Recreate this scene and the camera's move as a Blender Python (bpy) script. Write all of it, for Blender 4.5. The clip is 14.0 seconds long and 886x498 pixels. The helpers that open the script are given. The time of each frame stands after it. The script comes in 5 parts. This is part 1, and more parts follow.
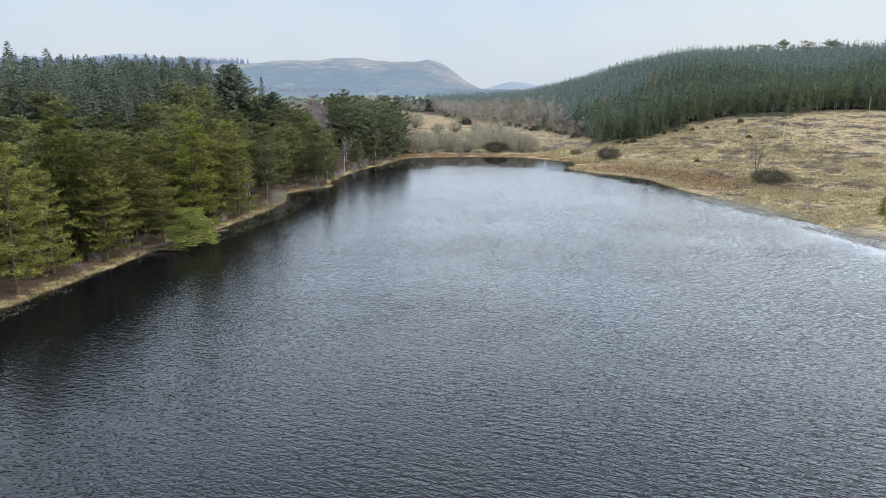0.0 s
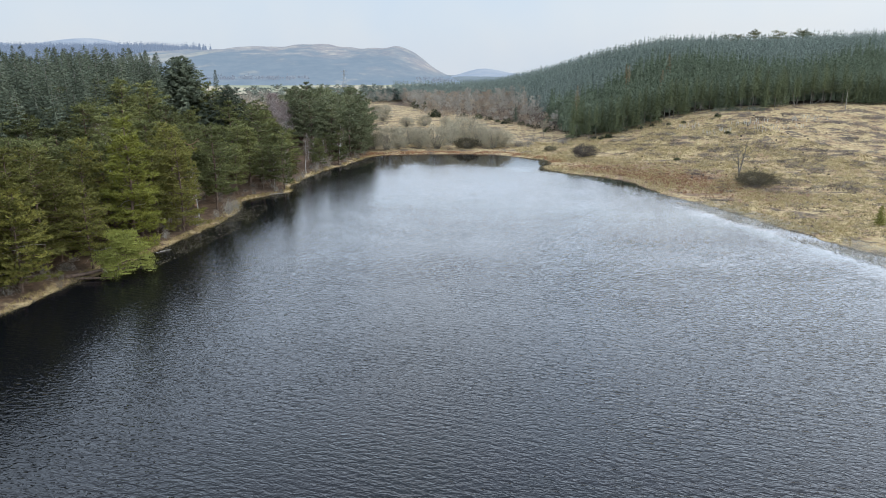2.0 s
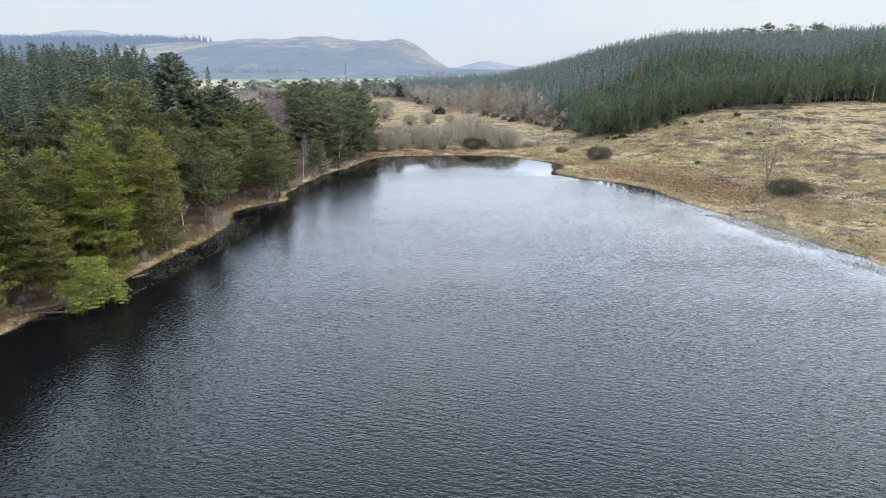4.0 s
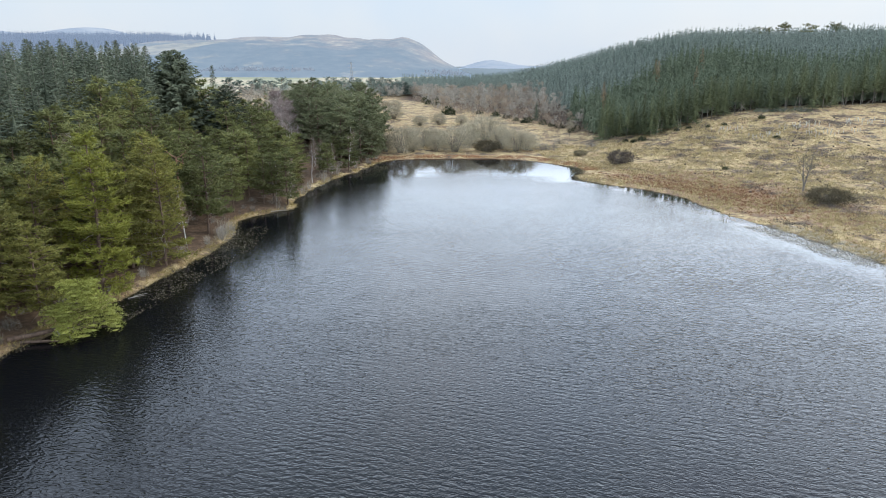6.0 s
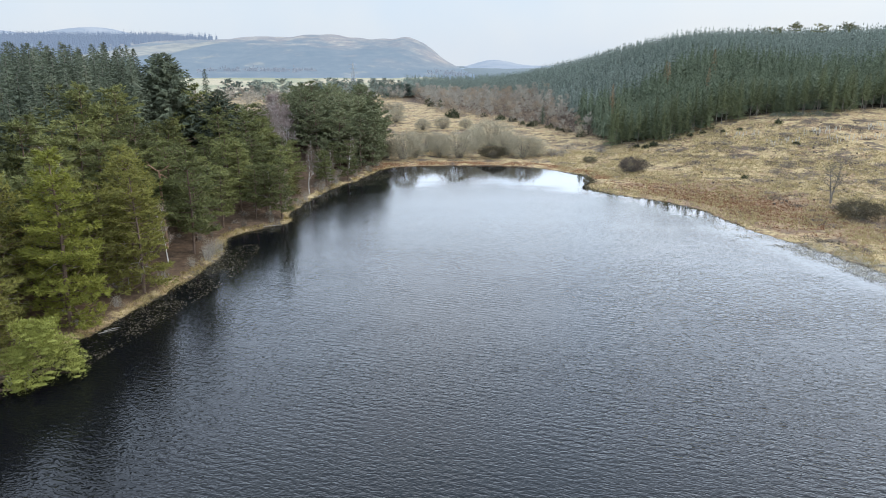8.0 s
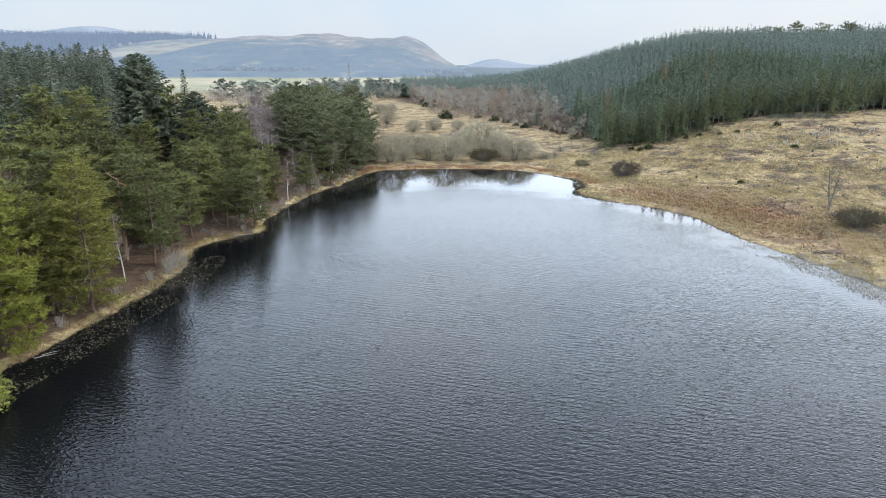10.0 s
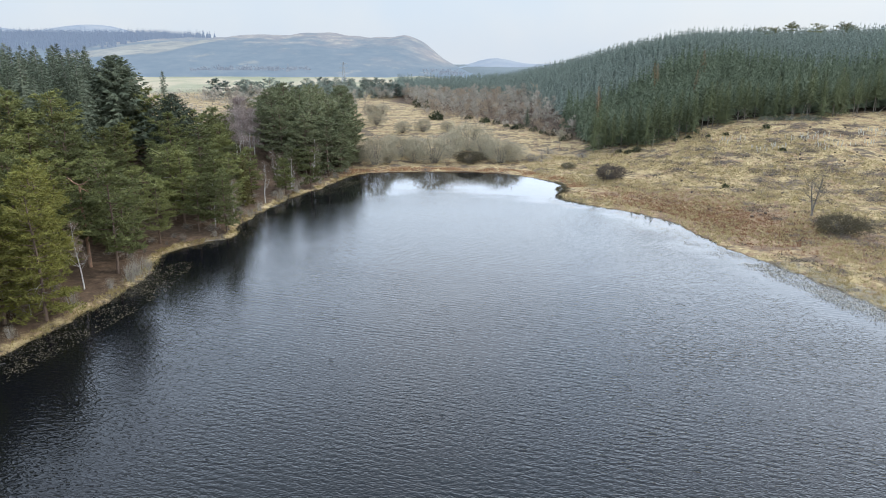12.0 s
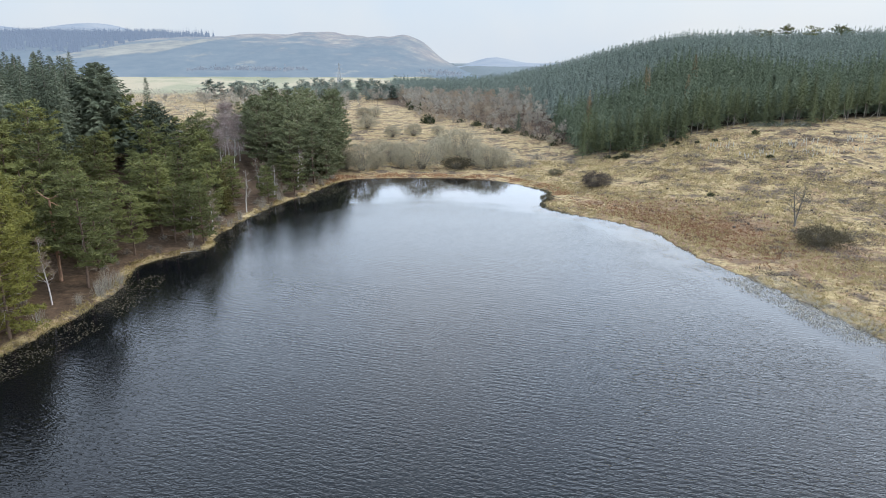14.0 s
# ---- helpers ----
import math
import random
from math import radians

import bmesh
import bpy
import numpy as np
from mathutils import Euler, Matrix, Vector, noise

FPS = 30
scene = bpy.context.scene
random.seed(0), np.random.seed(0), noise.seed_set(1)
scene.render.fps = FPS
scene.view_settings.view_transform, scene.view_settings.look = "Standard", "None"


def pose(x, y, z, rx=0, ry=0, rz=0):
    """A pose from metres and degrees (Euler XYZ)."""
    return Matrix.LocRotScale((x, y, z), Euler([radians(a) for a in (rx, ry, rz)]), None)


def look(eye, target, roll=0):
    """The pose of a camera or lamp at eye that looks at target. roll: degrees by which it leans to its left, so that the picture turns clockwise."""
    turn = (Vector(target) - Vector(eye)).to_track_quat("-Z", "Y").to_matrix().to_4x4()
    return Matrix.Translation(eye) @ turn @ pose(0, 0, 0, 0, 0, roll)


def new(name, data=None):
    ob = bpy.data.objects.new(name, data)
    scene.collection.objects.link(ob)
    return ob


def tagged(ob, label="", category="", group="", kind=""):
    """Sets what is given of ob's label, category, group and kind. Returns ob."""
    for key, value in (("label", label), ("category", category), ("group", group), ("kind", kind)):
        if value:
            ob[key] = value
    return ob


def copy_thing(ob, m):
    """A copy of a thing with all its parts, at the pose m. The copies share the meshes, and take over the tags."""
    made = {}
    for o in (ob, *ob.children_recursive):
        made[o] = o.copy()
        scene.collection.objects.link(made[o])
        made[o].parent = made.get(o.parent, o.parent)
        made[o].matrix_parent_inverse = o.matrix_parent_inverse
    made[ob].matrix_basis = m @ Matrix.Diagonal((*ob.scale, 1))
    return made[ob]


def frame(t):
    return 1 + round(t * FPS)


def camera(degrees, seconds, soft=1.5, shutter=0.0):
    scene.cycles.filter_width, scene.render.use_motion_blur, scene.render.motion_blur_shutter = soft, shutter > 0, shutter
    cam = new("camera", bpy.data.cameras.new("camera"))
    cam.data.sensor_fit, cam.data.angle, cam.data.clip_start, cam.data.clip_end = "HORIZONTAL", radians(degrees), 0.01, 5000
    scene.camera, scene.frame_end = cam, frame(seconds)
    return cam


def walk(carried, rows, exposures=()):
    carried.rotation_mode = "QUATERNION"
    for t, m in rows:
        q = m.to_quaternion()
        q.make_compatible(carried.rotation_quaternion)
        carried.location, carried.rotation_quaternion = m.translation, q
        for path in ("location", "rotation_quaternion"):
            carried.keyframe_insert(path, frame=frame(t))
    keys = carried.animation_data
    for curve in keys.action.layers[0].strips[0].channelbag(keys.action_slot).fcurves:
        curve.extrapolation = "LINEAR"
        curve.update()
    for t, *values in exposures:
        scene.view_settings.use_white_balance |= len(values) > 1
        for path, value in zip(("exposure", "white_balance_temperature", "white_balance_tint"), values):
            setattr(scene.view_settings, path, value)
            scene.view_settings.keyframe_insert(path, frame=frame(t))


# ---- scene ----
cam = camera(67.4, 14.0, 1.0)
PATH = [
    (0, (0.011, -0.002, 28.161), (0.006, 1.942, 27.69), -0.2),
    (0.5, (0.13, 3.203, 28.745), (0.163, 5.146, 28.273), -0.2),
    (1, (0.241, 6.464, 29.549), (0.307, 8.406, 29.074), -0.1),
    (1.5, (0.221, 10.239, 30.201), (0.306, 12.176, 29.713), -0.1),
    (2, (0.315, 13.897, 31.059), (0.399, 15.83, 30.549), -0.1),
    (2.5, (0.264, 17.962, 32.249), (0.347, 19.889, 31.72), -0.0),
    (3, (0.151, 21.821, 32.64), (0.233, 23.747, 32.11), 0.0),
    (5.5, (-2.962, 35.839, 32.796), (-2.89, 37.765, 32.263), 0.1),
    (6, (-3.876, 38.65, 32.925), (-3.805, 40.576, 32.391), 0.2),
    (6.5, (-4.533, 41.226, 33.196), (-4.466, 43.152, 32.661), 0.1),
    (7, (-5.032, 43.898, 33.497), (-4.966, 45.824, 32.962), 0.1),
    (9.5, (-0.348, 55.438, 34.468), (-0.287, 57.363, 33.931), 0.3),
    (10, (0.853, 56.168, 34.552), (0.912, 58.093, 34.014), 0.2),
    (10.5, (2.152, 57.039, 34.747), (2.21, 58.964, 34.208), 0.3),
    (11, (3.919, 57.868, 34.776), (3.976, 59.793, 34.237), 0.3),
    (11.5, (5.354, 58.288, 35.099), (5.411, 60.213, 34.558), 0.3),
    (12, (6.524, 58.332, 35.433), (6.58, 60.257, 34.892), 0.3),
    (12.5, (7.641, 58.456, 36.017), (7.697, 60.38, 35.475), 0.3),
    (13, (9.015, 59.057, 36.801), (9.071, 60.981, 36.257), 0.4),
    (13.5, (10.292, 59.572, 37.612), (10.348, 61.495, 37.068), 0.4),
    (14, (11.195, 59.728, 37.851), (11.25, 61.652, 37.306), 0.4),
]
walk(cam, [(t, look(eye, target, roll)) for t, eye, target, roll in PATH],
     [(0, 0.04), (2.0, 0.05), (3.2, 0.12), (5.5, 0.18), (9.5, 0.18), (12.0, 0.15), (14.0, 0.13)])

# ---- light ----
SUN_UP, SUN_TURN = 42.0, 80.0          # degrees: height, and compass turn from +y to the right
world = bpy.data.worlds.new("sky")
scene.world = world
world.use_nodes = True
wn, wl = world.node_tree.nodes, world.node_tree.links
wn.clear()
sky = wn.new("ShaderNodeTexSky")
sky.sky_type, sky.sun_disc = "NISHITA", False
sky.sun_elevation, sky.sun_rotation = radians(SUN_UP), radians(SUN_TURN)
sky.air_density, sky.dust_density, sky.ozone_density = 1.0, 4.0, 1.0
bg_sky, bg_veil, add, out = (wn.new(k) for k in ("ShaderNodeBackground", "ShaderNodeBackground", "ShaderNodeAddShader", "ShaderNodeOutputWorld"))
bg_sky.inputs["Strength"].default_value = 0.03
# thin high cloud: an even bright haze along the horizon, and above it cloud that glows towards the hidden sun
az = radians(SUN_TURN)
sun_way = Vector((math.sin(az) * math.cos(radians(SUN_UP)), math.cos(az) * math.cos(radians(SUN_UP)), math.sin(radians(SUN_UP))))
veil_co, veil_noise, veil_ramp, veil_sep = (wn.new(k) for k in ("ShaderNodeTexCoord", "ShaderNodeTexNoise", "ShaderNodeValToRGB", "ShaderNodeSeparateXYZ"))
veil_noise.inputs["Scale"].default_value, veil_noise.inputs["Detail"].default_value = 3.5, 6.0
veil_ramp.color_ramp.elements[0].position, veil_ramp.color_ramp.elements[1].position = 0.36, 0.66
veil_ramp.color_ramp.elements[0].color, veil_ramp.color_ramp.elements[1].color = (0.86, 0.95, 1.06, 1), (1.0, 1.01, 1.03, 1)
wl.new(veil_co.outputs["Generated"], veil_noise.inputs["Vector"])
wl.new(veil_co.outputs["Generated"], veil_sep.inputs[0])
wl.new(veil_noise.outputs["Fac"], veil_ramp.inputs["Fac"])


def sky_layer(stops):
    """A layer of the sky whose colour goes by height above the horizon."""
    nd = wn.new("ShaderNodeValToRGB")
    el = nd.color_ramp.elements
    while len(el) < len(stops):
        el.new(0.5)
    for e, (p, v) in zip(el, stops):
        e.position, e.color = p, (*v, 1)
    wl.new(veil_sep.outputs[2], nd.inputs["Fac"])
    return nd.outputs["Color"]


def sky_math(op, x, y, slot=0):
    nd = wn.new("ShaderNodeVectorMath")
    nd.operation = op
    wl.new(x, nd.inputs[0])
    if isinstance(y, Vector):
        nd.inputs[1].default_value = y
    else:
        wl.new(y, nd.inputs["Scale"] if op == "SCALE" else nd.inputs[1])
    return nd.outputs["Value"] if op == "DOT_PRODUCT" else nd.outputs[0]


low = sky_layer(((0.0, (0.665, 0.695, 0.725)), (0.125, (0.58, 0.648, 0.715)), (0.16, (0.0, 0.0, 0.0))))
high = sky_layer(((0.125, (0.0, 0.0, 0.0)), (0.16, (3.0, 3.25, 3.55)), (0.42, (2.7, 2.96, 3.3)), (0.64, (1.22, 1.37, 1.58))))
glow = wn.new("ShaderNodeMapRange")
for name, v in (("From Min", -0.1), ("From Max", 0.62), ("To Min", 0.58), ("To Max", 0.86)):
    glow.inputs[name].default_value = v
wl.new(sky_math("DOT_PRODUCT", veil_co.outputs["Generated"], sun_way), glow.inputs["Value"])
veil = sky_math("MULTIPLY", sky_math("ADD", low, sky_math("SCALE", high, glow.outputs["Result"])), veil_ramp.outputs["Color"])
bg_veil.inputs["Strength"].default_value = 1.0
wl.new(veil, bg_veil.inputs["Color"])
wl.new(sky.outputs["Color"], bg_sky.inputs["Color"])
wl.new(bg_sky.outputs[0], add.inputs[0])
wl.new(bg_veil.outputs[0], add.inputs[1])
wl.new(add.outputs[0], out.inputs["Surface"])
sun = new("sun", bpy.data.lights.new("sun", "SUN"))
sun.data.energy, sun.data.angle, sun.data.color = 0.95, radians(14), (1.0, 0.93, 0.80)
sun.matrix_world = look(tuple(sun_way * 300), (0, 0, 0))


# ---- materials ----
class Mat:
    """A small builder for node materials."""

    def __init__(self, name, rough=0.8, spec=0.3):
        self.m = bpy.data.materials.new(name)
        self.m.use_nodes = True
        self.n, self.l = self.m.node_tree.nodes, self.m.node_tree.links
        self.b = self.n["Principled BSDF"]
        self.b.inputs["Roughness"].default_value = rough
        self.b.inputs["Specular IOR Level"].default_value = spec

    def node(self, kind, **kw):
        nd = self.n.new(kind)
        for k, v in kw.items():
            nd.inputs[k.replace("_", " ")].default_value = v
        return nd

    def link(self, a, b):
        self.l.new(a, b)
        return self

    def pos(self, scale=(1, 1, 1), turn=0.0):
        geo, mp = self.n.new("ShaderNodeNewGeometry"), self.n.new("ShaderNodeMapping")
        mp.inputs["Scale"].default_value = scale
        mp.inputs["Rotation"].default_value = (0, 0, radians(turn))
        self.link(geo.outputs["Position"], mp.inputs["Vector"])
        return mp.outputs["Vector"]

    def drift(self, scale, turn):
        """Places for long shapes that lie across the world at that turn."""
        mp = self.n.new("ShaderNodeMapping")
        mp.inputs["Scale"].default_value = scale
        self.link(self.pos((1, 1, 1), turn), mp.inputs["Vector"])
        return mp.outputs["Vector"]

    def noise(self, scale, detail=4.0, rough=0.55, vec=None):
        nd = self.node("ShaderNodeTexNoise", Scale=scale, Detail=detail, Roughness=rough)
        self.link(vec if vec is not None else self.pos(), nd.inputs["Vector"])
        return nd.outputs["Fac"]

    def ramp(self, fac, *stops):
        nd = self.n.new("ShaderNodeValToRGB")
        el = nd.color_ramp.elements
        while len(el) < len(stops):
            el.new(0.5)
        for e, (p, c) in zip(el, stops):
            e.position, e.color = p, (*c, 1) if len(c) == 3 else c
        self.link(fac, nd.inputs["Fac"])
        return nd.outputs["Color"]

    def mix(self, fac, a, b, kind="MIX"):
        nd = self.n.new("ShaderNodeMix")
        nd.data_type, nd.blend_type = "RGBA", kind
        for sock, v in ((nd.inputs[0], fac), (nd.inputs[6], a), (nd.inputs[7], b)):
            if isinstance(v, bpy.types.NodeSocket):
                self.link(v, sock)
            else:
                sock.default_value = v if not isinstance(v, tuple) else (*v, 1)
        return nd.outputs[2]

    def math(self, op, a, b=0.0, clamp=False):
        nd = self.n.new("ShaderNodeMath")
        nd.operation, nd.use_clamp = op, clamp
        for sock, v in zip(nd.inputs, (a, b)):
            if isinstance(v, bpy.types.NodeSocket):
                self.link(v, sock)
            else:
                sock.default_value = v
        return nd.outputs[0]

    def train(self, length, turn, bend):
        """A train of waves of that length in metres whose crests lie at that turn and wander."""
        nd = self.node("ShaderNodeTexWave", Scale=0.314 / length, Distortion=bend, Detail=2.0, Detail_Scale=1.4, Detail_Roughness=0.5)
        nd.bands_direction = "Y"
        self.link(self.drift((0.45, 1, 1), turn), nd.inputs["Vector"])
        return nd.outputs["Fac"]

    def bump(self, height, strength, distance):
        nd = self.node("ShaderNodeBump", Strength=strength, Distance=distance)
        self.link(height, nd.inputs["Height"])
        self.link(nd.outputs["Normal"], self.b.inputs["Normal"])
        return self

    def done(self, colour):
        if isinstance(colour, tuple):
            self.b.inputs["Base Color"].default_value = (*colour, 1)
        else:
            self.link(colour, self.b.inputs["Base Color"])
        return self.m


def foliage(name, dark, mid, light, rough=0.75, patch=0.35, isles=0.25, each=0.75):
    """Leaves or needles: a shade of its own for each plant, for patches of the crown and for each spray."""
    k = Mat(name, rough, 0.15)
    info, geo = k.n.new("ShaderNodeObjectInfo"), k.n.new("ShaderNodeNewGeometry")
    own = k.math("MULTIPLY", k.math("SUBTRACT", info.outputs["Random"], 0.5), each)
    isle = k.math("MULTIPLY", geo.outputs["Random Per Island"], isles)
    big = k.math("MULTIPLY", k.noise(patch, 3.0), 0.55)
    fac = k.math("SUBTRACT", k.math("ADD", k.math("ADD", own, isle), big), -0.155)
    col = k.ramp(fac, (0.1, dark), (0.5, mid), (0.9, light))
    thin, both = k.n.new("ShaderNodeBsdfTranslucent"), k.n.new("ShaderNodeMixShader")
    both.inputs[0].default_value = 0.16
    k.link(col, thin.inputs["Color"]).link(k.b.outputs[0], both.inputs[1]).link(thin.outputs[0], both.inputs[2])
    k.link(both.outputs[0], k.n["Material Output"].inputs["Surface"])
    return k.done(col)


M_PINE = foliage("pine_needles", (0.094, 0.090, 0.027), (0.174, 0.167, 0.046), (0.288, 0.269, 0.066), 0.75, 0.35, 0.3, 0.5)
M_PINE_BRIGHT = foliage("fresh_pine_needles", (0.083, 0.088, 0.020), (0.148, 0.156, 0.033), (0.246, 0.246, 0.048))
M_PINE_LEAN = foliage("bright_pine_needles", (0.115, 0.122, 0.030), (0.195, 0.205, 0.050), (0.29, 0.30, 0.075))
M_PINE_DARK = foliage("dark_pine_needles", (0.074, 0.080, 0.034), (0.140, 0.148, 0.056), (0.219, 0.225, 0.080))
M_SITKA = foliage("spruce_needles", (0.069, 0.084, 0.057), (0.128, 0.149, 0.102), (0.200, 0.220, 0.153), 0.75, 0.06, 0.14)
# hillside spruce: lighter than the western spruces, some haze put into the colour
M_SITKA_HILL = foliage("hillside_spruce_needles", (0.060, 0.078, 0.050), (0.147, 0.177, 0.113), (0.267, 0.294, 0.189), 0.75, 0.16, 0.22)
M_EDGE = foliage("edge_spruce_needles", (0.062, 0.076, 0.038), (0.118, 0.136, 0.070), (0.185, 0.205, 0.105), 0.75, 0.3, 0.25, 0.5)
# the upper stand's needles, paled and blued in colour to stand for haze
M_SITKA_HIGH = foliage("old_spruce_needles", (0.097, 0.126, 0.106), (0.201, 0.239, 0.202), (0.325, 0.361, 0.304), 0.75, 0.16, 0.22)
M_CEDAR = foliage("cedar_needles", (0.060, 0.072, 0.048), (0.100, 0.116, 0.076), (0.15, 0.17, 0.11))
M_BROWN = foliage("larch_brown_needles", (0.060, 0.060, 0.020), (0.100, 0.090, 0.028), (0.14, 0.12, 0.04))
M_MAUVE = foliage("mauve_birch_twigs", (0.202, 0.152, 0.136), (0.286, 0.224, 0.203), (0.370, 0.296, 0.269), 0.8, 0.3, 0.25, 0.3)
M_BROWN_TWIG = foliage("brown_shrub_twigs", (0.12, 0.085, 0.06), (0.20, 0.145, 0.105), (0.29, 0.22, 0.165))
M_LARCH = foliage("larch_twigs", (0.17, 0.115, 0.06), (0.26, 0.185, 0.105), (0.36, 0.27, 0.165))
M_BIRCH_TWIG = foliage("birch_twigs", (0.258, 0.226, 0.187), (0.373, 0.334, 0.277), (0.494, 0.453, 0.380), 0.8, 0.12, 0.25, 0.45)
M_WILLOW = foliage("willow_twigs", (0.217, 0.192, 0.137), (0.326, 0.290, 0.206), (0.434, 0.393, 0.287), 0.8, 0.3, 0.25, 0.5)
# bluer than the other pines: distance haze put into the needle colour
M_PINE_FAR = foliage("far_pine_needles", (0.077, 0.086, 0.046), (0.144, 0.157, 0.083), (0.225, 0.237, 0.127), 0.75, 0.35, 0.3, 0.45)
M_SCRUB = foliage("dark_scrub_twigs", (0.066, 0.057, 0.036), (0.115, 0.100, 0.062), (0.17, 0.15, 0.095))
M_ALDER = foliage("alder_twigs", (0.242, 0.185, 0.138), (0.363, 0.286, 0.211), (0.473, 0.391, 0.292), 0.8, 0.12, 0.25, 0.45)
M_RUST = foliage("bracken_fronds", (0.165, 0.084, 0.045), (0.275, 0.145, 0.078), (0.385, 0.225, 0.128))
M_HEATH = foliage("brown_heath_twigs", (0.105, 0.078, 0.066), (0.18, 0.138, 0.12), (0.26, 0.205, 0.18))
M_GORSE = foliage("gorse_leaves", (0.018, 0.026, 0.012), (0.035, 0.048, 0.018), (0.06, 0.075, 0.03))
M_STRAW = foliage("straw_grass", (0.210, 0.161, 0.076), (0.362, 0.286, 0.142), (0.502, 0.413, 0.227))
M_BANK = foliage("bank_grass_blades", (0.15, 0.11, 0.042), (0.26, 0.198, 0.078), (0.37, 0.29, 0.125))
M_REED = foliage("reed_stalks", (0.22, 0.185, 0.13), (0.36, 0.32, 0.245), (0.50, 0.46, 0.38))
M_LILY = foliage("withered_water_leaves", (0.10, 0.085, 0.05), (0.18, 0.155, 0.10), (0.28, 0.25, 0.18))

M_BRASH = foliage("felled_twigs", (0.075, 0.062, 0.052), (0.135, 0.115, 0.10), (0.21, 0.185, 0.165))


def bark(name, a, b, scale=3.0):
    k = Mat(name, 0.85, 0.2)
    n = k.noise(1.0, 5.0, 0.6, k.pos((scale, scale, scale * 0.25)))
    return k.bump(n, 0.6, 0.05).done(k.ramp(n, (0.3, a), (0.7, b)))


M_PINE_BARK = bark("pine_bark", (0.085, 0.060, 0.045), (0.22, 0.15, 0.11))
M_ORANGE = bark("orange_pine_bark", (0.20, 0.115, 0.075), (0.44, 0.27, 0.18))
M_GREY_BARK = bark("grey_bark", (0.10, 0.085, 0.07), (0.26, 0.235, 0.20))
M_DEAD = bark("dead_wood", (0.20, 0.175, 0.145), (0.42, 0.385, 0.33))
M_SCRUB_WOOD = bark("stump_wood", (0.045, 0.035, 0.028), (0.13, 0.105, 0.085))
k = Mat("shelter_plastic", 0.5, 0.4)
M_SHELTER = k.done(k.ramp(k.noise(3.0), (0.3, (0.48, 0.46, 0.38)), (0.7, (0.62, 0.60, 0.52))))
k = Mat("galvanised_steel", 0.55, 0.5)
k.b.inputs["Metallic"].default_value = 0.6
M_STEEL = k.done(k.ramp(k.noise(2.0), (0.3, (0.36, 0.38, 0.40)), (0.7, (0.46, 0.48, 0.50))))
k = Mat("birch_bark", 0.7, 0.25)
n = k.noise(1.0, 4.0, 0.6, k.pos((1.2, 1.2, 6.0)))
M_BIRCH_BARK = k.bump(n, 0.3, 0.02).done(k.ramp(n, (0.30, (0.12, 0.10, 0.09)), (0.44, (0.52, 0.49, 0.45)), (0.8, (0.72, 0.69, 0.65))))


# ---- plan ----
SHORE = [(-72, -60), (-66, 20), (-61, 60), (-58.3, 83), (-55.3, 98), (-52.5, 112), (-47.8, 129), (-44.4, 143), (-41.6, 157),
         (-41.2, 170), (-43, 182), (-37, 190), (-33.3, 194.5), (-35, 205), (-32.5, 222), (-29, 237), (-23.5, 250), (-17, 272),
         (-10, 278.5), (4, 280.5), (20, 280.3), (33, 276.5), (43, 266.5), (48.7, 254), (43.8, 236), (48.5, 227), (57, 219),
         (63.6, 208), (65.2, 197), (66.6, 186), (70, 175), (73, 163), (75.5, 150), (79.5, 133), (85, 108), (92, 70), (98, 20),
         (96, -30), (70, -70), (0, -95)]


def smooth(v):
    v = np.clip(v, 0, 1)
    return v * v * (3 - 2 * v)


def shoreline(steps=4):
    """The water's edge as a closed, rounded line."""
    p, pts = np.array(SHORE, float), []
    for i in range(len(p)):
        a, b, c, d = p[i - 1], p[i], p[(i + 1) % len(p)], p[(i + 2) % len(p)]
        for s in range(steps):
            u = s / steps
            pts.append(0.5 * (2 * b + (c - a) * u + (2 * a - 5 * b + 4 * c - d) * u**2 + (3 * b - a - 3 * c + d) * u**3))
    return np.array(pts)


EDGE = shoreline()


def inland(x, y):
    """Metres from the water's edge: plus on land, minus on the lake."""
    x, y = np.atleast_1d(np.asarray(x, float)), np.atleast_1d(np.asarray(y, float))
    best, inside = np.full(x.shape, 1e18), np.zeros(x.shape, bool)
    for (ax, ay), (bx, by) in zip(EDGE, np.roll(EDGE, -1, 0)):
        dx, dy = bx - ax, by - ay
        u = np.clip(((x - ax) * dx + (y - ay) * dy) / (dx * dx + dy * dy), 0, 1)
        best = np.minimum(best, (x - ax - u * dx) ** 2 + (y - ay - u * dy) ** 2)
        if ay != by:
            inside ^= ((ay > y) != (by > y)) & (x < (bx - ax) * (y - ay) / (by - ay) + ax)
    return np.sqrt(best) * np.where(inside, -1, 1)


def wobble(x, y, size, seed=0.0):
    """Soft unevenness between about -1 and 1 with bumps of that size in metres."""
    a, b = x / size * 6.283, y / size * 6.283
    return (np.sin(a * 0.83 + 1.7 * np.sin(b * 0.31 + seed) + seed) + np.sin(b * 0.91 + 1.3 * np.sin(a * 0.43 - seed)) + np.sin((a + b) * 0.57 + 2 * seed)
            + 0.6 * np.sin(a * 1.9 - b * 1.3 + seed * 3)) / 3.6


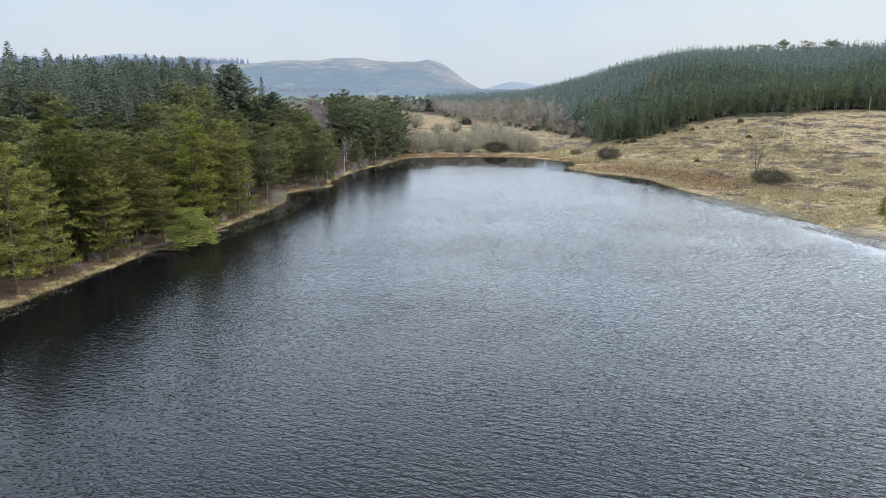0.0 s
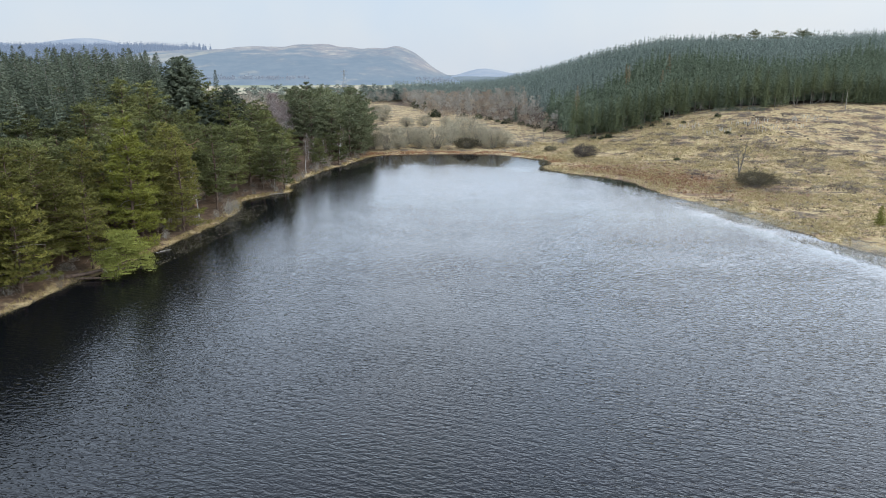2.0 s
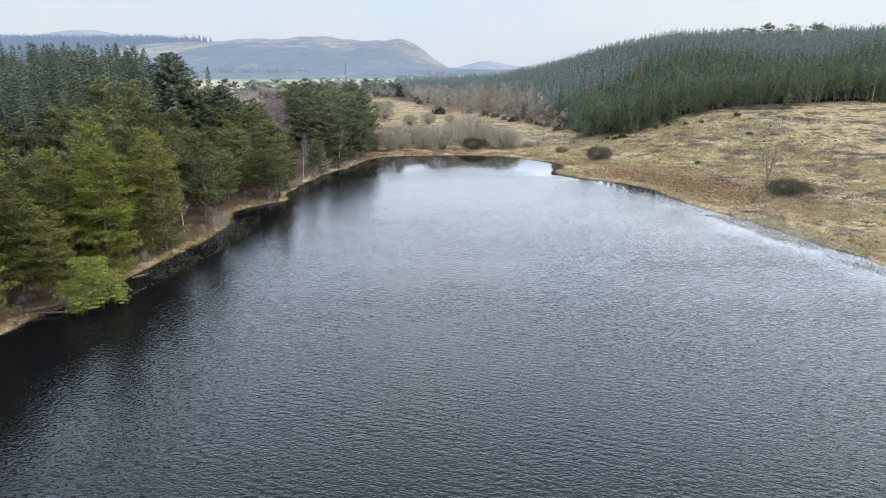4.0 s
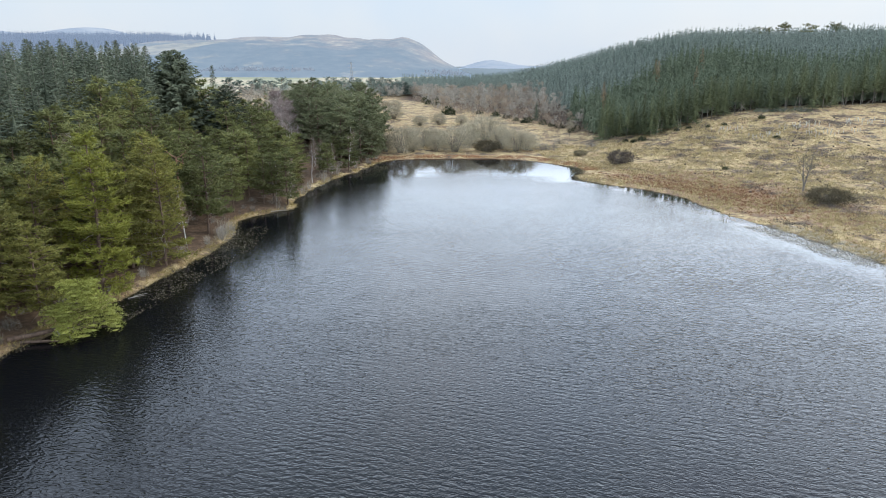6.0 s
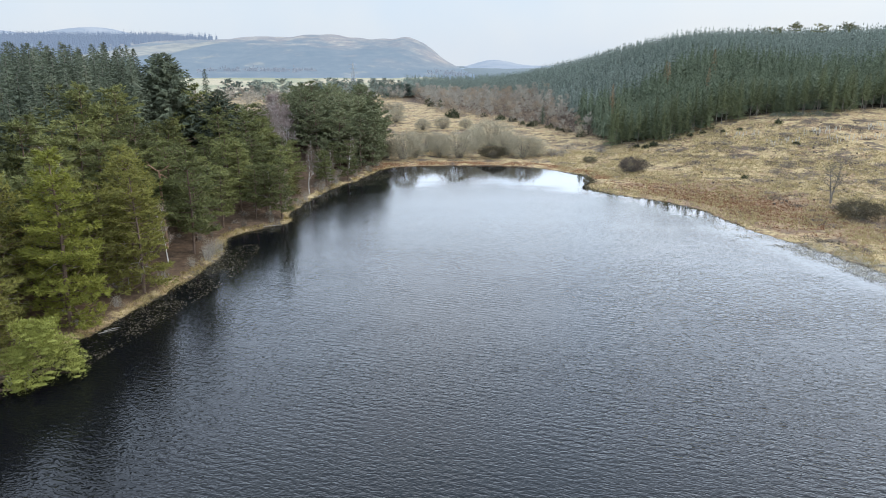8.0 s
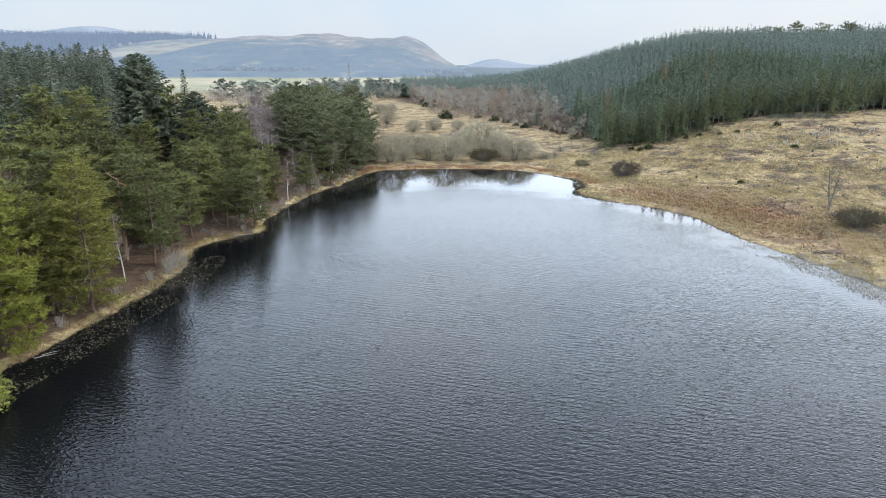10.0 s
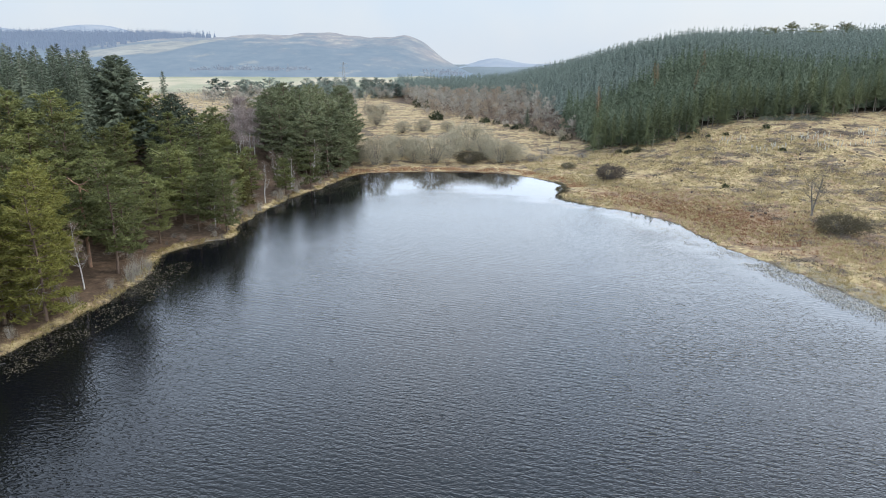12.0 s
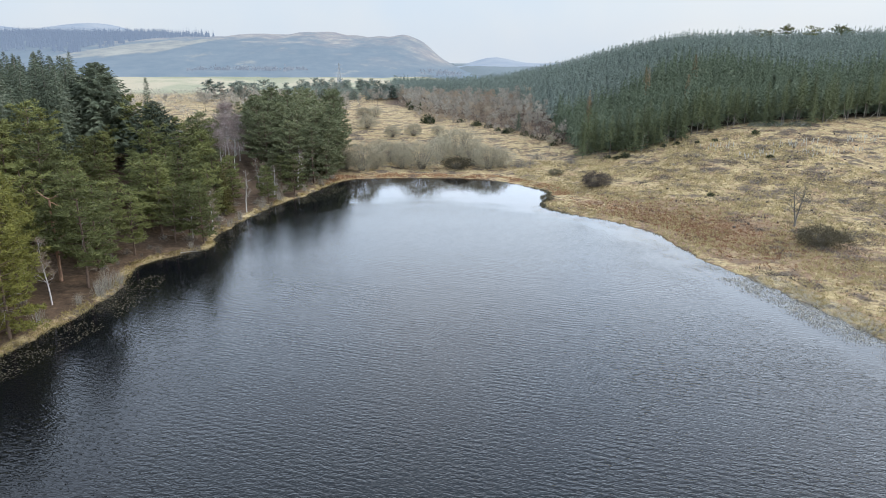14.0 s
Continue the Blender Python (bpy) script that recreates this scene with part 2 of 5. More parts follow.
def height(x, y):
    """The ground's height."""
    x, y = np.atleast_1d(np.asarray(x, float)), np.atleast_1d(np.asarray(y, float))
    d = inland(x, y) + 0.9 * wobble(x, y, 7.0) + 0.5 * wobble(x, y, 2.7, 2.0)
    on = np.maximum(d, 0)
    z = np.where(d < 0, np.maximum(d * 0.16, -2.5), 0.34 * (1 - np.exp(-on / 1.2)) + 0.010 * np.minimum(on, 90))
    west = smooth((-x - 8) / 30) * (1 - smooth((y - 270) / 90))
    z += west * (13.5 * smooth((on - 5) / 62) + 0.5 * smooth(on / 4))
    z += 15 * smooth((x - 55) / 100) * smooth((y - 200) / 130)
    z += 26 * smooth((y - 325) / 220) * smooth((x - 20 - 0.35 * np.maximum(0, y - 480)) / 180)
    z += 8 * np.exp(-(((x - 70) / 60) ** 2) - ((y - 640) / 120) ** 2)
    z += 5 * smooth((y - 300) / 120) + 0.002 * np.clip(y - 400, 0, 900)
    z += 9.5 * smooth((y - 610) / 290) * (1 - smooth((x - 5) / 70))
    rough = smooth(on / 12)
    return z + rough * (0.35 * wobble(x, y, 23.0, 1.0) + 0.16 * wobble(x, y, 6.1, 4.0)) + smooth(on / 80) * 0.9 * wobble(x, y, 90.0, 3.0)


def ground_at(x, y):
    return float(height(x, y)[0])


# ---- mesh helpers ----
def mesh_of(name, verts, faces, material, flat=True):
    me = bpy.data.meshes.new(name)
    me.from_pydata([tuple(v) for v in np.asarray(verts, float)], [], [tuple(f) for f in faces])
    me.materials.append(material)
    if not flat:
        me.polygons.foreach_set("use_smooth", [True] * len(me.polygons))
    me.update()
    return me


class Shape:
    """Collects vertices and faces for one mesh."""

    def __init__(self):
        self.v, self.f, self.count = [], [], 0

    def add(self, verts, faces):
        verts = np.asarray(verts, float).reshape(-1, 3)
        faces = np.asarray(faces, int) + self.count
        self.v.append(verts)
        self.f.extend(faces.tolist())
        self.count += len(verts)

    def blades(self, at, way, length, width, rng, face=None, loose=0.5):
        """Slim three-cornered sprays or twigs: at, way: n x 3; face turns their flat sides outwards, loosely."""
        at, way = np.asarray(at, float), np.asarray(way, float)
        n = len(at)
        way = way / (np.linalg.norm(way, axis=1, keepdims=True) + 1e-9)
        side = np.cross(way, rng.normal(size=(n, 3)) * (1.0 if face is None else loose) + (0 if face is None else face))
        side /= np.linalg.norm(side, axis=1, keepdims=True) + 1e-9
        length, width = np.broadcast_to(length, n)[:, None], np.broadcast_to(width, n)[:, None]
        v = np.stack([at - side * width / 2, at + side * width / 2, at + way * length], 1).reshape(-1, 3)
        self.add(v, np.arange(3 * n).reshape(-1, 3))

    def lump(self, c, size, rng):
        """The dense heart of a clump of needles."""
        a = rng.uniform(0, 6.283)
        v = [(math.cos(a + k * 1.2566), math.sin(a + k * 1.2566), rng.uniform(-0.3, 0.3)) for k in range(5)] + [(0.1, 0, 1), (0, 0.1, -0.8)]
        v = np.array(v) * rng.uniform(0.75, 1.15, (7, 1)) * size + c
        self.add(v, [f for k in range(5) for f in ((k, (k + 1) % 5, 5), ((k + 1) % 5, k, 6))])

    def tube(self, pts, radii, sides=6):
        """A tapered limb along points."""
        pts = np.asarray(pts, float)
        rings = []
        for i, p in enumerate(pts):
            w = pts[min(i + 1, len(pts) - 1)] - pts[max(i - 1, 0)]
            w = w / (np.linalg.norm(w) + 1e-9)
            a = np.cross(w, (0.3, 0.9, 0.1) if abs(w[2]) > 0.8 else (0, 0, 1))
            a /= np.linalg.norm(a)
            b = np.cross(w, a)
            ang = np.arange(sides) * 2 * np.pi / sides
            rings.append(p + radii[i] * (np.cos(ang)[:, None] * a + np.sin(ang)[:, None] * b))
        fs = [(i * sides + j, i * sides + (j + 1) % sides, (i + 1) * sides + (j + 1) % sides, (i + 1) * sides + j)
              for i in range(len(pts) - 1) for j in range(sides)]
        self.add(np.concatenate(rings), fs)

    def stamp(self, kit, places, turns, wide, tall):
        """Many copies of one small shape, each turned and sized on its own."""
        v, f = np.concatenate(kit.v), np.asarray(kit.f)
        c, s, wide, tall = np.cos(turns)[:, None], np.sin(turns)[:, None], wide[:, None], tall[:, None]
        p = np.stack([(v[:, 0] * c - v[:, 1] * s) * wide, (v[:, 0] * s + v[:, 1] * c) * wide, v[:, 2] * tall], 2) + places[:, None, :]
        self.add(p.reshape(-1, 3), (f[None] + (np.arange(len(places)) * len(v))[:, None, None]).reshape(-1, 3))

    def mesh(self, name, material, flat=True):
        return mesh_of(name, np.concatenate(self.v), self.f, material, flat)


def thing(name, label, category, group=""):
    return tagged(new(name), label, category, group)


def part(name, me, parent, label=""):
    ob = new(name, me)
    ob.parent = parent
    return tagged(ob, label)


def at(x, y, turn=0.0, sink=0.05, lean=0.0):
    return pose(x, y, ground_at(x, y) - sink, lean, lean * 0.5, turn)


# ---- plants ----
def pine_meshes(rng, tall, spread, needles, bare=0.2, tiers=15, per=8, dense=1.0, leaf=1.0, cone=0.3, dead=8):
    """A Scots pine: tiers of limbs, each a flat fan of upright needle tufts with shade below it, and snagged dead limbs."""
    wood, crown = Shape(), Shape()
    lean, sway = rng.normal(size=2) * 0.025, rng.uniform(0, 6.283)
    stem = lambda z: np.array([lean[0] * z + 0.12 * math.sin(z * 0.35 + sway), lean[1] * z + 0.12 * math.cos(z * 0.3 + sway), z])
    wood.tube([stem(z) for z in np.linspace(-0.6, tall * 0.96, 9)], np.linspace(0.27, 0.05, 9) * (tall / 18), 7)
    lop, at_tuft, out_way, mats, mat_way = rng.uniform(0, 6.283), [], [], [], []
    for i in range(tiers):
        u0 = (i + rng.uniform(0.2, 0.8)) / tiers
        arms = 6 if u0 < 0.7 else 5 if u0 < 0.88 else 4
        for j in range(arms):
            if u0 < 0.8 and rng.uniform() < 0.13:
                continue
            u = min(0.985, max(0.0, u0 + rng.normal() * 0.28 / tiers))
            ang = j * 6.283 / arms + i * 1.1 + rng.uniform(-0.4, 0.4)
            outline = ((1 - cone) * (1 - u**3.0) ** 0.62 + cone * (1.03 - u) ** 0.8) * (0.78 + 0.22 * min(1.0, u * 4)) + 0.06
            r = spread * outline * rng.uniform(0.66, 1.14) * (1 + 0.16 * math.sin(ang * 2 + lop) + 0.10 * math.sin(ang * 3 + i * 0.7))
            way, side = np.array([math.cos(ang), math.sin(ang), 0.0]), np.array([-math.sin(ang), math.cos(ang), 0.0])
            rise = -0.14 + 0.55 * u + rng.normal() * 0.10
            base = stem(tall * (bare + (0.975 - bare) * u))
            along = lambda q: base + way * (r * q) + np.array([0, 0, 1.0]) * r * (rise * q + 0.13 * q * q)
            wood.tube([base, along(0.5), along(0.95)], [0.07, 0.045, 0.012], 4)
            n = int(dense * (3.0 + 4.2 * r)) + 1
            q = rng.uniform(0.06, 1.12, n) ** 0.62
            wide = 0.50 * r * (0.30 + 1.3 * q * (1.22 - q))
            spots = np.array([along(k) for k in q]) + side * (rng.uniform(-1, 1, n) * wide)[:, None] + rng.normal(size=(n, 3)) * (0.12, 0.12, 0.14)
            at_tuft.append(spots), out_way.append(np.tile(way, (n, 1)))
            m = n // 2 + 1
            mats.append(spots[:m] - way * 0.3 - (0, 0, 0.10)), mat_way.append(np.tile(way, (m, 1)) + side * rng.normal(size=(m, 1)) * 0.6)
    at_tuft, out_way = np.repeat(np.concatenate(at_tuft), per, 0), np.repeat(np.concatenate(out_way), per, 0)
    n = len(at_tuft)
    d = rng.normal(size=(n, 3)) * (0.62, 0.62, 0.30) + out_way * 0.46 + (0, 0, 0.36)
    crown.blades(at_tuft + rng.normal(size=(n, 3)) * 0.07, d, rng.uniform(0.32, 0.70, n) * leaf, rng.uniform(0.11, 0.18, n) * leaf, rng, out_way * 0.35 + (0, 0, 0.9), 0.65)
    mats, mat_way = np.concatenate(mats), np.concatenate(mat_way)
    crown.blades(mats, mat_way, rng.uniform(0.7, 1.15, len(mats)) * leaf, 0.46 * leaf, rng, np.array((0, 0, 1.0)), 0.3)
    crown.blades(np.tile(stem(tall * 0.95), (14, 1)), rng.normal(size=(14, 3)) * 0.35 + (0, 0, 0.8), 0.6 * leaf, 0.16, rng)
    living = len(wood.f)
    for i in range(dead):
        z, ang, r = tall * rng.uniform(0.10, bare + 0.4), rng.uniform(0, 6.28), spread * rng.uniform(0.4, 0.95)
        b = stem(z)
        t = b + (math.cos(ang) * r, math.sin(ang) * r, -0.1 * r)
        wood.tube([b, (b + t) / 2 + (0, 0, 0.25), t], [0.05, 0.035, 0.01], 4)
    trunk = wood.mesh("trunk", M_PINE_BARK, False)
    trunk.materials.append(M_DEAD)
    trunk.polygons.foreach_set("material_index", [int(k >= living) for k in range(len(trunk.polygons))])
    return trunk, crown.mesh("crown", needles)


def spruce_meshes(rng, tall, spread, needles, branches=190, sprays=5, skirt=0.05, bark_mat=None, droop=0.42, taper=0.74):
    """A spruce or fir: drooping branches set unevenly round a straight trunk, each with hanging side sprays."""
    wood, leaf = Shape(), Shape()
    wood.tube([(0, 0, -0.5), (0, 0, tall * 0.5), (0, 0, tall)], [0.20 * tall / 18, 0.12 * tall / 18, 0.02], 6)
    heart = np.arange(7) * 6.283 / 7
    leaf.add([(0.30 * spread * math.cos(a) * rng.uniform(0.8, 1.1), 0.30 * spread * math.sin(a), tall * (skirt + 0.07)) for a in heart] + [(0, 0, tall * 0.85)], [(k, (k + 1) % 7, 7) for k in range(7)])
    for i in range(branches):
        u = ((i + rng.uniform(0, 1)) / branches) ** 1.12
        z = tall * (skirt + (0.985 - skirt) * u)
        r0 = spread * (1 - u) ** taper + 0.10
        ang, r = i * 2.4 + rng.uniform(-0.5, 0.5), r0 * rng.uniform(0.62, 1.15)
        way = np.array([math.cos(ang), math.sin(ang), 0])
        s = np.linspace(0.25, 1.0, sprays)
        pos = way * (s * r)[:, None] + np.stack([0 * s, 0 * s, z + 0.14 * r - droop * r * s + 0.24 * r * s**3], 1)
        side = np.cross(way, (0, 0, 1))
        for sign in (-1, 1):
            d = way * 0.75 + side * sign * rng.uniform(0.15, 0.95, (sprays, 1)) + (0, 0, -0.22) + rng.normal(size=(sprays, 3)) * 0.20
            leaf.blades(pos, d, 0.18 * r0 + rng.uniform(0.22, 0.5, sprays), 0.075 * r0 + 0.14, rng, way * 0.8 + (0, 0, 0.7), 0.55)
    leaf.blades(np.tile((0, 0, tall * 0.95), (12, 1)), rng.normal(size=(12, 3)) * 0.32 + (0, 0, 0.8), tall * 0.03 + 0.35, 0.13, rng)
    return wood.mesh("trunk", bark_mat or M_GREY_BARK, False), leaf.mesh("crown", needles)


def bare_tree_meshes(rng, tall, spread, bark_mat, twig_mat, limbs=16, twigs=900, girth=1.0, thin=0.035, forks=4, low=0.25, stems=1):
    """A leafless tree: forked limbs and a haze of fine twigs."""
    wood, leaf = Shape(), Shape()
    bend = rng.normal(size=2) * 0.05
    boles = [lambda z, s=s: np.array([bend[0] * z + s * (0.05 + 0.16 * max(0, z - 1.2)), bend[1] * z + 0.15 * math.sin(z * 0.6 + s), z]) for s in ((0,), (-1, 1), (-1, 0.3, 1.3))[stems - 1]]
    for axis in boles:
        wood.tube([axis(z) for z in np.linspace(-0.3, tall * 0.9, 9)], np.linspace(0.16, 0.025, 9) * girth * tall / 12, 6)
    ends = []
    for i in range(limbs):
        axis = boles[i % stems]
        z, ang = tall * rng.uniform(low, 0.85), i * 2.4 + rng.uniform(-0.4, 0.4)
        r = spread * rng.uniform(0.5, 1.0) * (1.15 - z / tall)
        b, t = axis(z), axis(z) + (math.cos(ang) * r, math.sin(ang) * r, r * rng.uniform(0.6, 1.4))
        m = (b + t) / 2 + rng.normal(size=3) * 0.12 * r - (0, 0, 0.1 * r)
        wood.tube([b, m, t], [0.055 * girth, 0.035 * girth, 0.012], 4)
        for s in range(forks):
            q = b + (t - b) * rng.uniform(0.4, 1.0)
            e = q + rng.normal(size=3) * (0.4, 0.4, 0.25) * r + (0, 0, 0.3 * r)
            wood.tube([q, e], [0.025 * girth, 0.008], 3)
            ends += [q, e, (q + e) / 2]
    ends = np.array(ends)
    pick = ends[rng.integers(0, len(ends), twigs)] + rng.normal(size=(twigs, 3)) * 0.25
    leaf.blades(pick, rng.normal(size=(twigs, 3)) * (0.7, 0.7, 0.5) + (0, 0, 0.45), rng.uniform(0.5, 1.3, twigs), thin, rng)
    return wood.mesh("trunk", bark_mat, False), leaf.mesh("crown", twig_mat)


def bush_meshes(rng, wide, tall, twig_mat, stem_mat, twigs=1500, thin=0.05, dome=False):
    """A leafless thicket: stems that fan out from the ground, and many twigs in a low mound or, for willows, a raised dome."""
    wood, leaf = Shape(), Shape()
    for i in range(30):
        ang, r = rng.uniform(0, 6.283), rng.uniform(0.1, 0.75) * wide / 2
        b = np.array([math.cos(ang) * r * (0.2 if dome else 0.45), math.sin(ang) * r * (0.2 if dome else 0.45), -0.2])
        t = np.array([math.cos(ang) * r, math.sin(ang) * r, tall * rng.uniform(0.55, 0.85)])
        wood.tube([b, (b + t) / 2 + rng.normal(size=3) * 0.12, t], [0.009 * wide, 0.006 * wide, 0.0015 * wide], 4)
    g = rng.normal(size=(twigs, 3))
    g /= np.linalg.norm(g, axis=1, keepdims=True)
    g *= rng.uniform(0.2, 1.0, (twigs, 1)) ** 0.4
    ang = np.arctan2(g[:, 1], g[:, 0])
    lump = 1 + 0.18 * np.sin(3 * ang + rng.uniform(0, 6)) + 0.05 * rng.normal(size=twigs)
    if dome:
        lump += 0.10 * np.sin(5 * ang + 4 * g[:, 2] + rng.uniform(0, 6)) + 0.08 * rng.normal(size=twigs)
        pos = np.stack([g[:, 0] * wide / 2 * lump, g[:, 1] * wide / 2 * lump, tall * (0.46 + 0.44 * g[:, 2] * lump)], 1)
        way = g * (1, 1, 0.8) + rng.normal(size=(twigs, 3)) * 0.45 + (0, 0, 0.22)
        size = rng.uniform(0.35, 1.0, twigs) * 0.85
    else:
        pos = np.stack([g[:, 0] * wide / 2 * lump, g[:, 1] * wide / 2 * lump, np.abs(g[:, 2]) * tall * 0.85 * lump - 0.1 * tall], 1)
        way = pos * (0.5, 0.5, 0.35) / wide * 3 + rng.normal(size=(twigs, 3)) * 0.60 + (0, 0, 0.28)
        size = rng.uniform(0.35, 1.0, twigs) * (0.24 + 0.07 * tall)
    leaf.blades(pos, way, size, thin, rng, g * (1, 1, 0.8) + (0, 0, 0.5), 0.7)
    return wood.mesh("stem", stem_mat, False), leaf.mesh("crown", twig_mat)


def kinds(n, make, seed):
    return [make(np.random.default_rng(seed + i)) for i in range(n)]


def plant(name, meshes, m, label, category, group="", scale=1.0, squash=1.0):
    """A plant at the pose m, built of meshes that its kind shares."""
    ob = thing(name, label, category, group)
    ob.matrix_world = m @ Matrix.Diagonal((scale, scale, scale * squash, 1))
    for me in meshes:
        piece = part(me.name.split(".")[0], me, ob)
        if piece.name.startswith("stem"):
            tagged(piece, kind="stuff")
    return ob


def scatter(rng, n, box, keep, gap):
    """Up to n places in the box that keep() allows, no two nearer than gap."""
    got = []
    for _ in range(n * 14):
        p = (rng.uniform(box[0], box[1]), rng.uniform(box[2], box[3]))
        if keep(*p) and all((p[0] - q[0]) ** 2 + (p[1] - q[1]) ** 2 > gap * gap for q in got):
            got.append(p)
            if len(got) >= n:
                break
    return got


# ---- setting ----
def axis_lines(lo, hi, fine_lo, fine_hi, step, grow=1.12):
    mid = list(np.arange(fine_lo, fine_hi + step / 2, step))
    for end, sign in ((lo, -1), (hi, 1)):
        p, s = (fine_lo if sign < 0 else fine_hi), step
        while (p - end) * sign < 0:
            s *= grow
            p += s * sign
            mid.append(p)
    return np.array(sorted(mid))


def ground_material():
    k = Mat("moor_ground", 0.95, 0.1)
    pos = k.pos()
    sep = k.n.new("ShaderNodeSeparateXYZ")
    k.link(pos, sep.inputs[0])
    X, Y, Z = sep.outputs
    fine = k.noise(1.1, 8.0, 0.85)
    mid = k.noise(0.22, 6.0, 0.68)
    broad = k.noise(0.035, 4.0, 0.55)
    streak = k.noise(0.17, 7.0, 0.74, k.pos((0.8, 1, 1), 25))
    straw = k.ramp(fine, (0.28, (0.155, 0.118, 0.062)), (0.5, (0.39, 0.305, 0.168)), (0.70, (0.63, 0.52, 0.325)))
    rust = k.ramp(fine, (0.28, (0.115, 0.072, 0.048)), (0.5, (0.245, 0.158, 0.102)), (0.75, (0.38, 0.265, 0.175)))
    heath = k.ramp(fine, (0.3, (0.060, 0.047, 0.038)), (0.7, (0.165, 0.132, 0.108)))
    moss = k.ramp(fine, (0.3, (0.085, 0.085, 0.028)), (0.7, (0.19, 0.18, 0.07)))
    col = k.mix(k.ramp(mid, (0.46, (0, 0, 0)), (0.58, (0.7, 0.7, 0.7))), straw, rust)
    col = k.mix(k.ramp(streak, (0.515, (0, 0, 0)), (0.56, (0.9, 0.9, 0.9))), col, heath)
    col = k.mix(k.ramp(broad, (0.60, (0, 0, 0)), (0.80, (0.22, 0.22, 0.22))), col, moss)
    # tussocks
    tuss = k.noise(0.7, 6.0, 0.8, k.pos((1, 0.8, 1), 35))
    col = k.mix(1.0, col, k.ramp(tuss, (0.38, (0.42, 0.40, 0.38)), (0.46, (1.02, 1.00, 0.96)), (0.64, (1.34, 1.30, 1.22))), "MULTIPLY")
    # a belt of dead bracken behind the eastern shore
    bx = k.math("DIVIDE", k.math("SUBTRACT", X, 80.0), 24.0)
    by = k.math("DIVIDE", k.math("SUBTRACT", Y, 208.0), 40.0)
    tilt = k.math("ADD", bx, k.math("MULTIPLY", by, 0.45))
    r2 = k.math("ADD", k.math("MULTIPLY", tilt, tilt), k.math("MULTIPLY", by, by))
    belt = k.math("ADD", k.math("SUBTRACT", 1.15, r2), k.math("MULTIPLY", k.math("SUBTRACT", mid, 0.5), 3.0))
    col = k.mix(k.math("MULTIPLY", k.math("MULTIPLY", belt, 1.6, True), 0.7), col, rust)
    # the woodland floor west of the lake: needles and leaf litter
    west = k.math("MULTIPLY", k.math("SUBTRACT", -12.0, k.math("ADD", X, k.math("MULTIPLY", mid, 6.0))), 0.1, True)
    west = k.math("MULTIPLY", west, k.math("MULTIPLY", k.math("SUBTRACT", 330.0, Y), 0.05, True))
    west = k.math("MULTIPLY", west, k.math("MULTIPLY", k.math("SUBTRACT", k.math("ADD", Z, k.math("MULTIPLY", k.math("SUBTRACT", mid, 0.5), 1.6)), 0.30), 4.0, True))
    litter = k.ramp(k.noise(0.9, 6.0, 0.7), (0.3, (0.060, 0.042, 0.028)), (0.55, (0.135, 0.090, 0.060)), (0.8, (0.24, 0.175, 0.10)))
    col = k.mix(west, col, litter)
    # the lake's bed: peat
    bed = k.math("MULTIPLY", k.math("SUBTRACT", 0.10, Z), 6.0, True)
    col = k.mix(bed, col, (0.030, 0.022, 0.014))
    # dark needle litter under the plantation
    under = k.math("MULTIPLY", k.math("SUBTRACT", Y, k.math("ADD", 315.0, k.math("MULTIPLY", k.math("SUBTRACT", X, 78.0), 0.09))), 0.25, True)
    under = k.math("MULTIPLY", under, k.math("MULTIPLY", k.math("SUBTRACT", X, k.math("SUBTRACT", 72.0, k.math("MULTIPLY", k.math("MAXIMUM", k.math("SUBTRACT", Y, 500.0), 0.0), 0.62))), 0.25, True))
    col = k.mix(under, col, (0.035, 0.028, 0.018))
    # brown heath under the bare birches
    heathy = k.math("MULTIPLY", k.math("SUBTRACT", Y, k.math("SUBTRACT", 512.0, k.math("MULTIPLY", X, 2.4))), 0.1, True)
    heathy = k.math("MULTIPLY", heathy, k.math("MULTIPLY", k.math("MULTIPLY", k.math("ADD", X, 30.0), 0.05, True), k.math("MULTIPLY", k.math("SUBTRACT", 82.0, X), 0.15, True)))
    col = k.mix(k.math("MULTIPLY", heathy, k.math("MULTIPLY", k.math("SUBTRACT", 760.0, Y), 0.02, True)), col, k.mix(mid, (0.05, 0.036, 0.028), (0.14, 0.10, 0.075)))
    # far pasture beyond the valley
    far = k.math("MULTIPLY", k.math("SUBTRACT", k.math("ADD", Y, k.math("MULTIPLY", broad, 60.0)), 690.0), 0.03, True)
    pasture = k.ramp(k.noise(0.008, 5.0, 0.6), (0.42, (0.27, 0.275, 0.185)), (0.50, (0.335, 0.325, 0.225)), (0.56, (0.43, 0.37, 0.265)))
    # towards the east the far ground's colour turns to a painted bluish haze
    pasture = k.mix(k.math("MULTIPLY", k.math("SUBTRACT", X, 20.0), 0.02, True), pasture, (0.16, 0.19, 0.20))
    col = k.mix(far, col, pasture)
    k.bump(k.math("ADD", k.math("MULTIPLY", fine, 0.5), mid), 0.9, 0.5)
    return k.done(col)


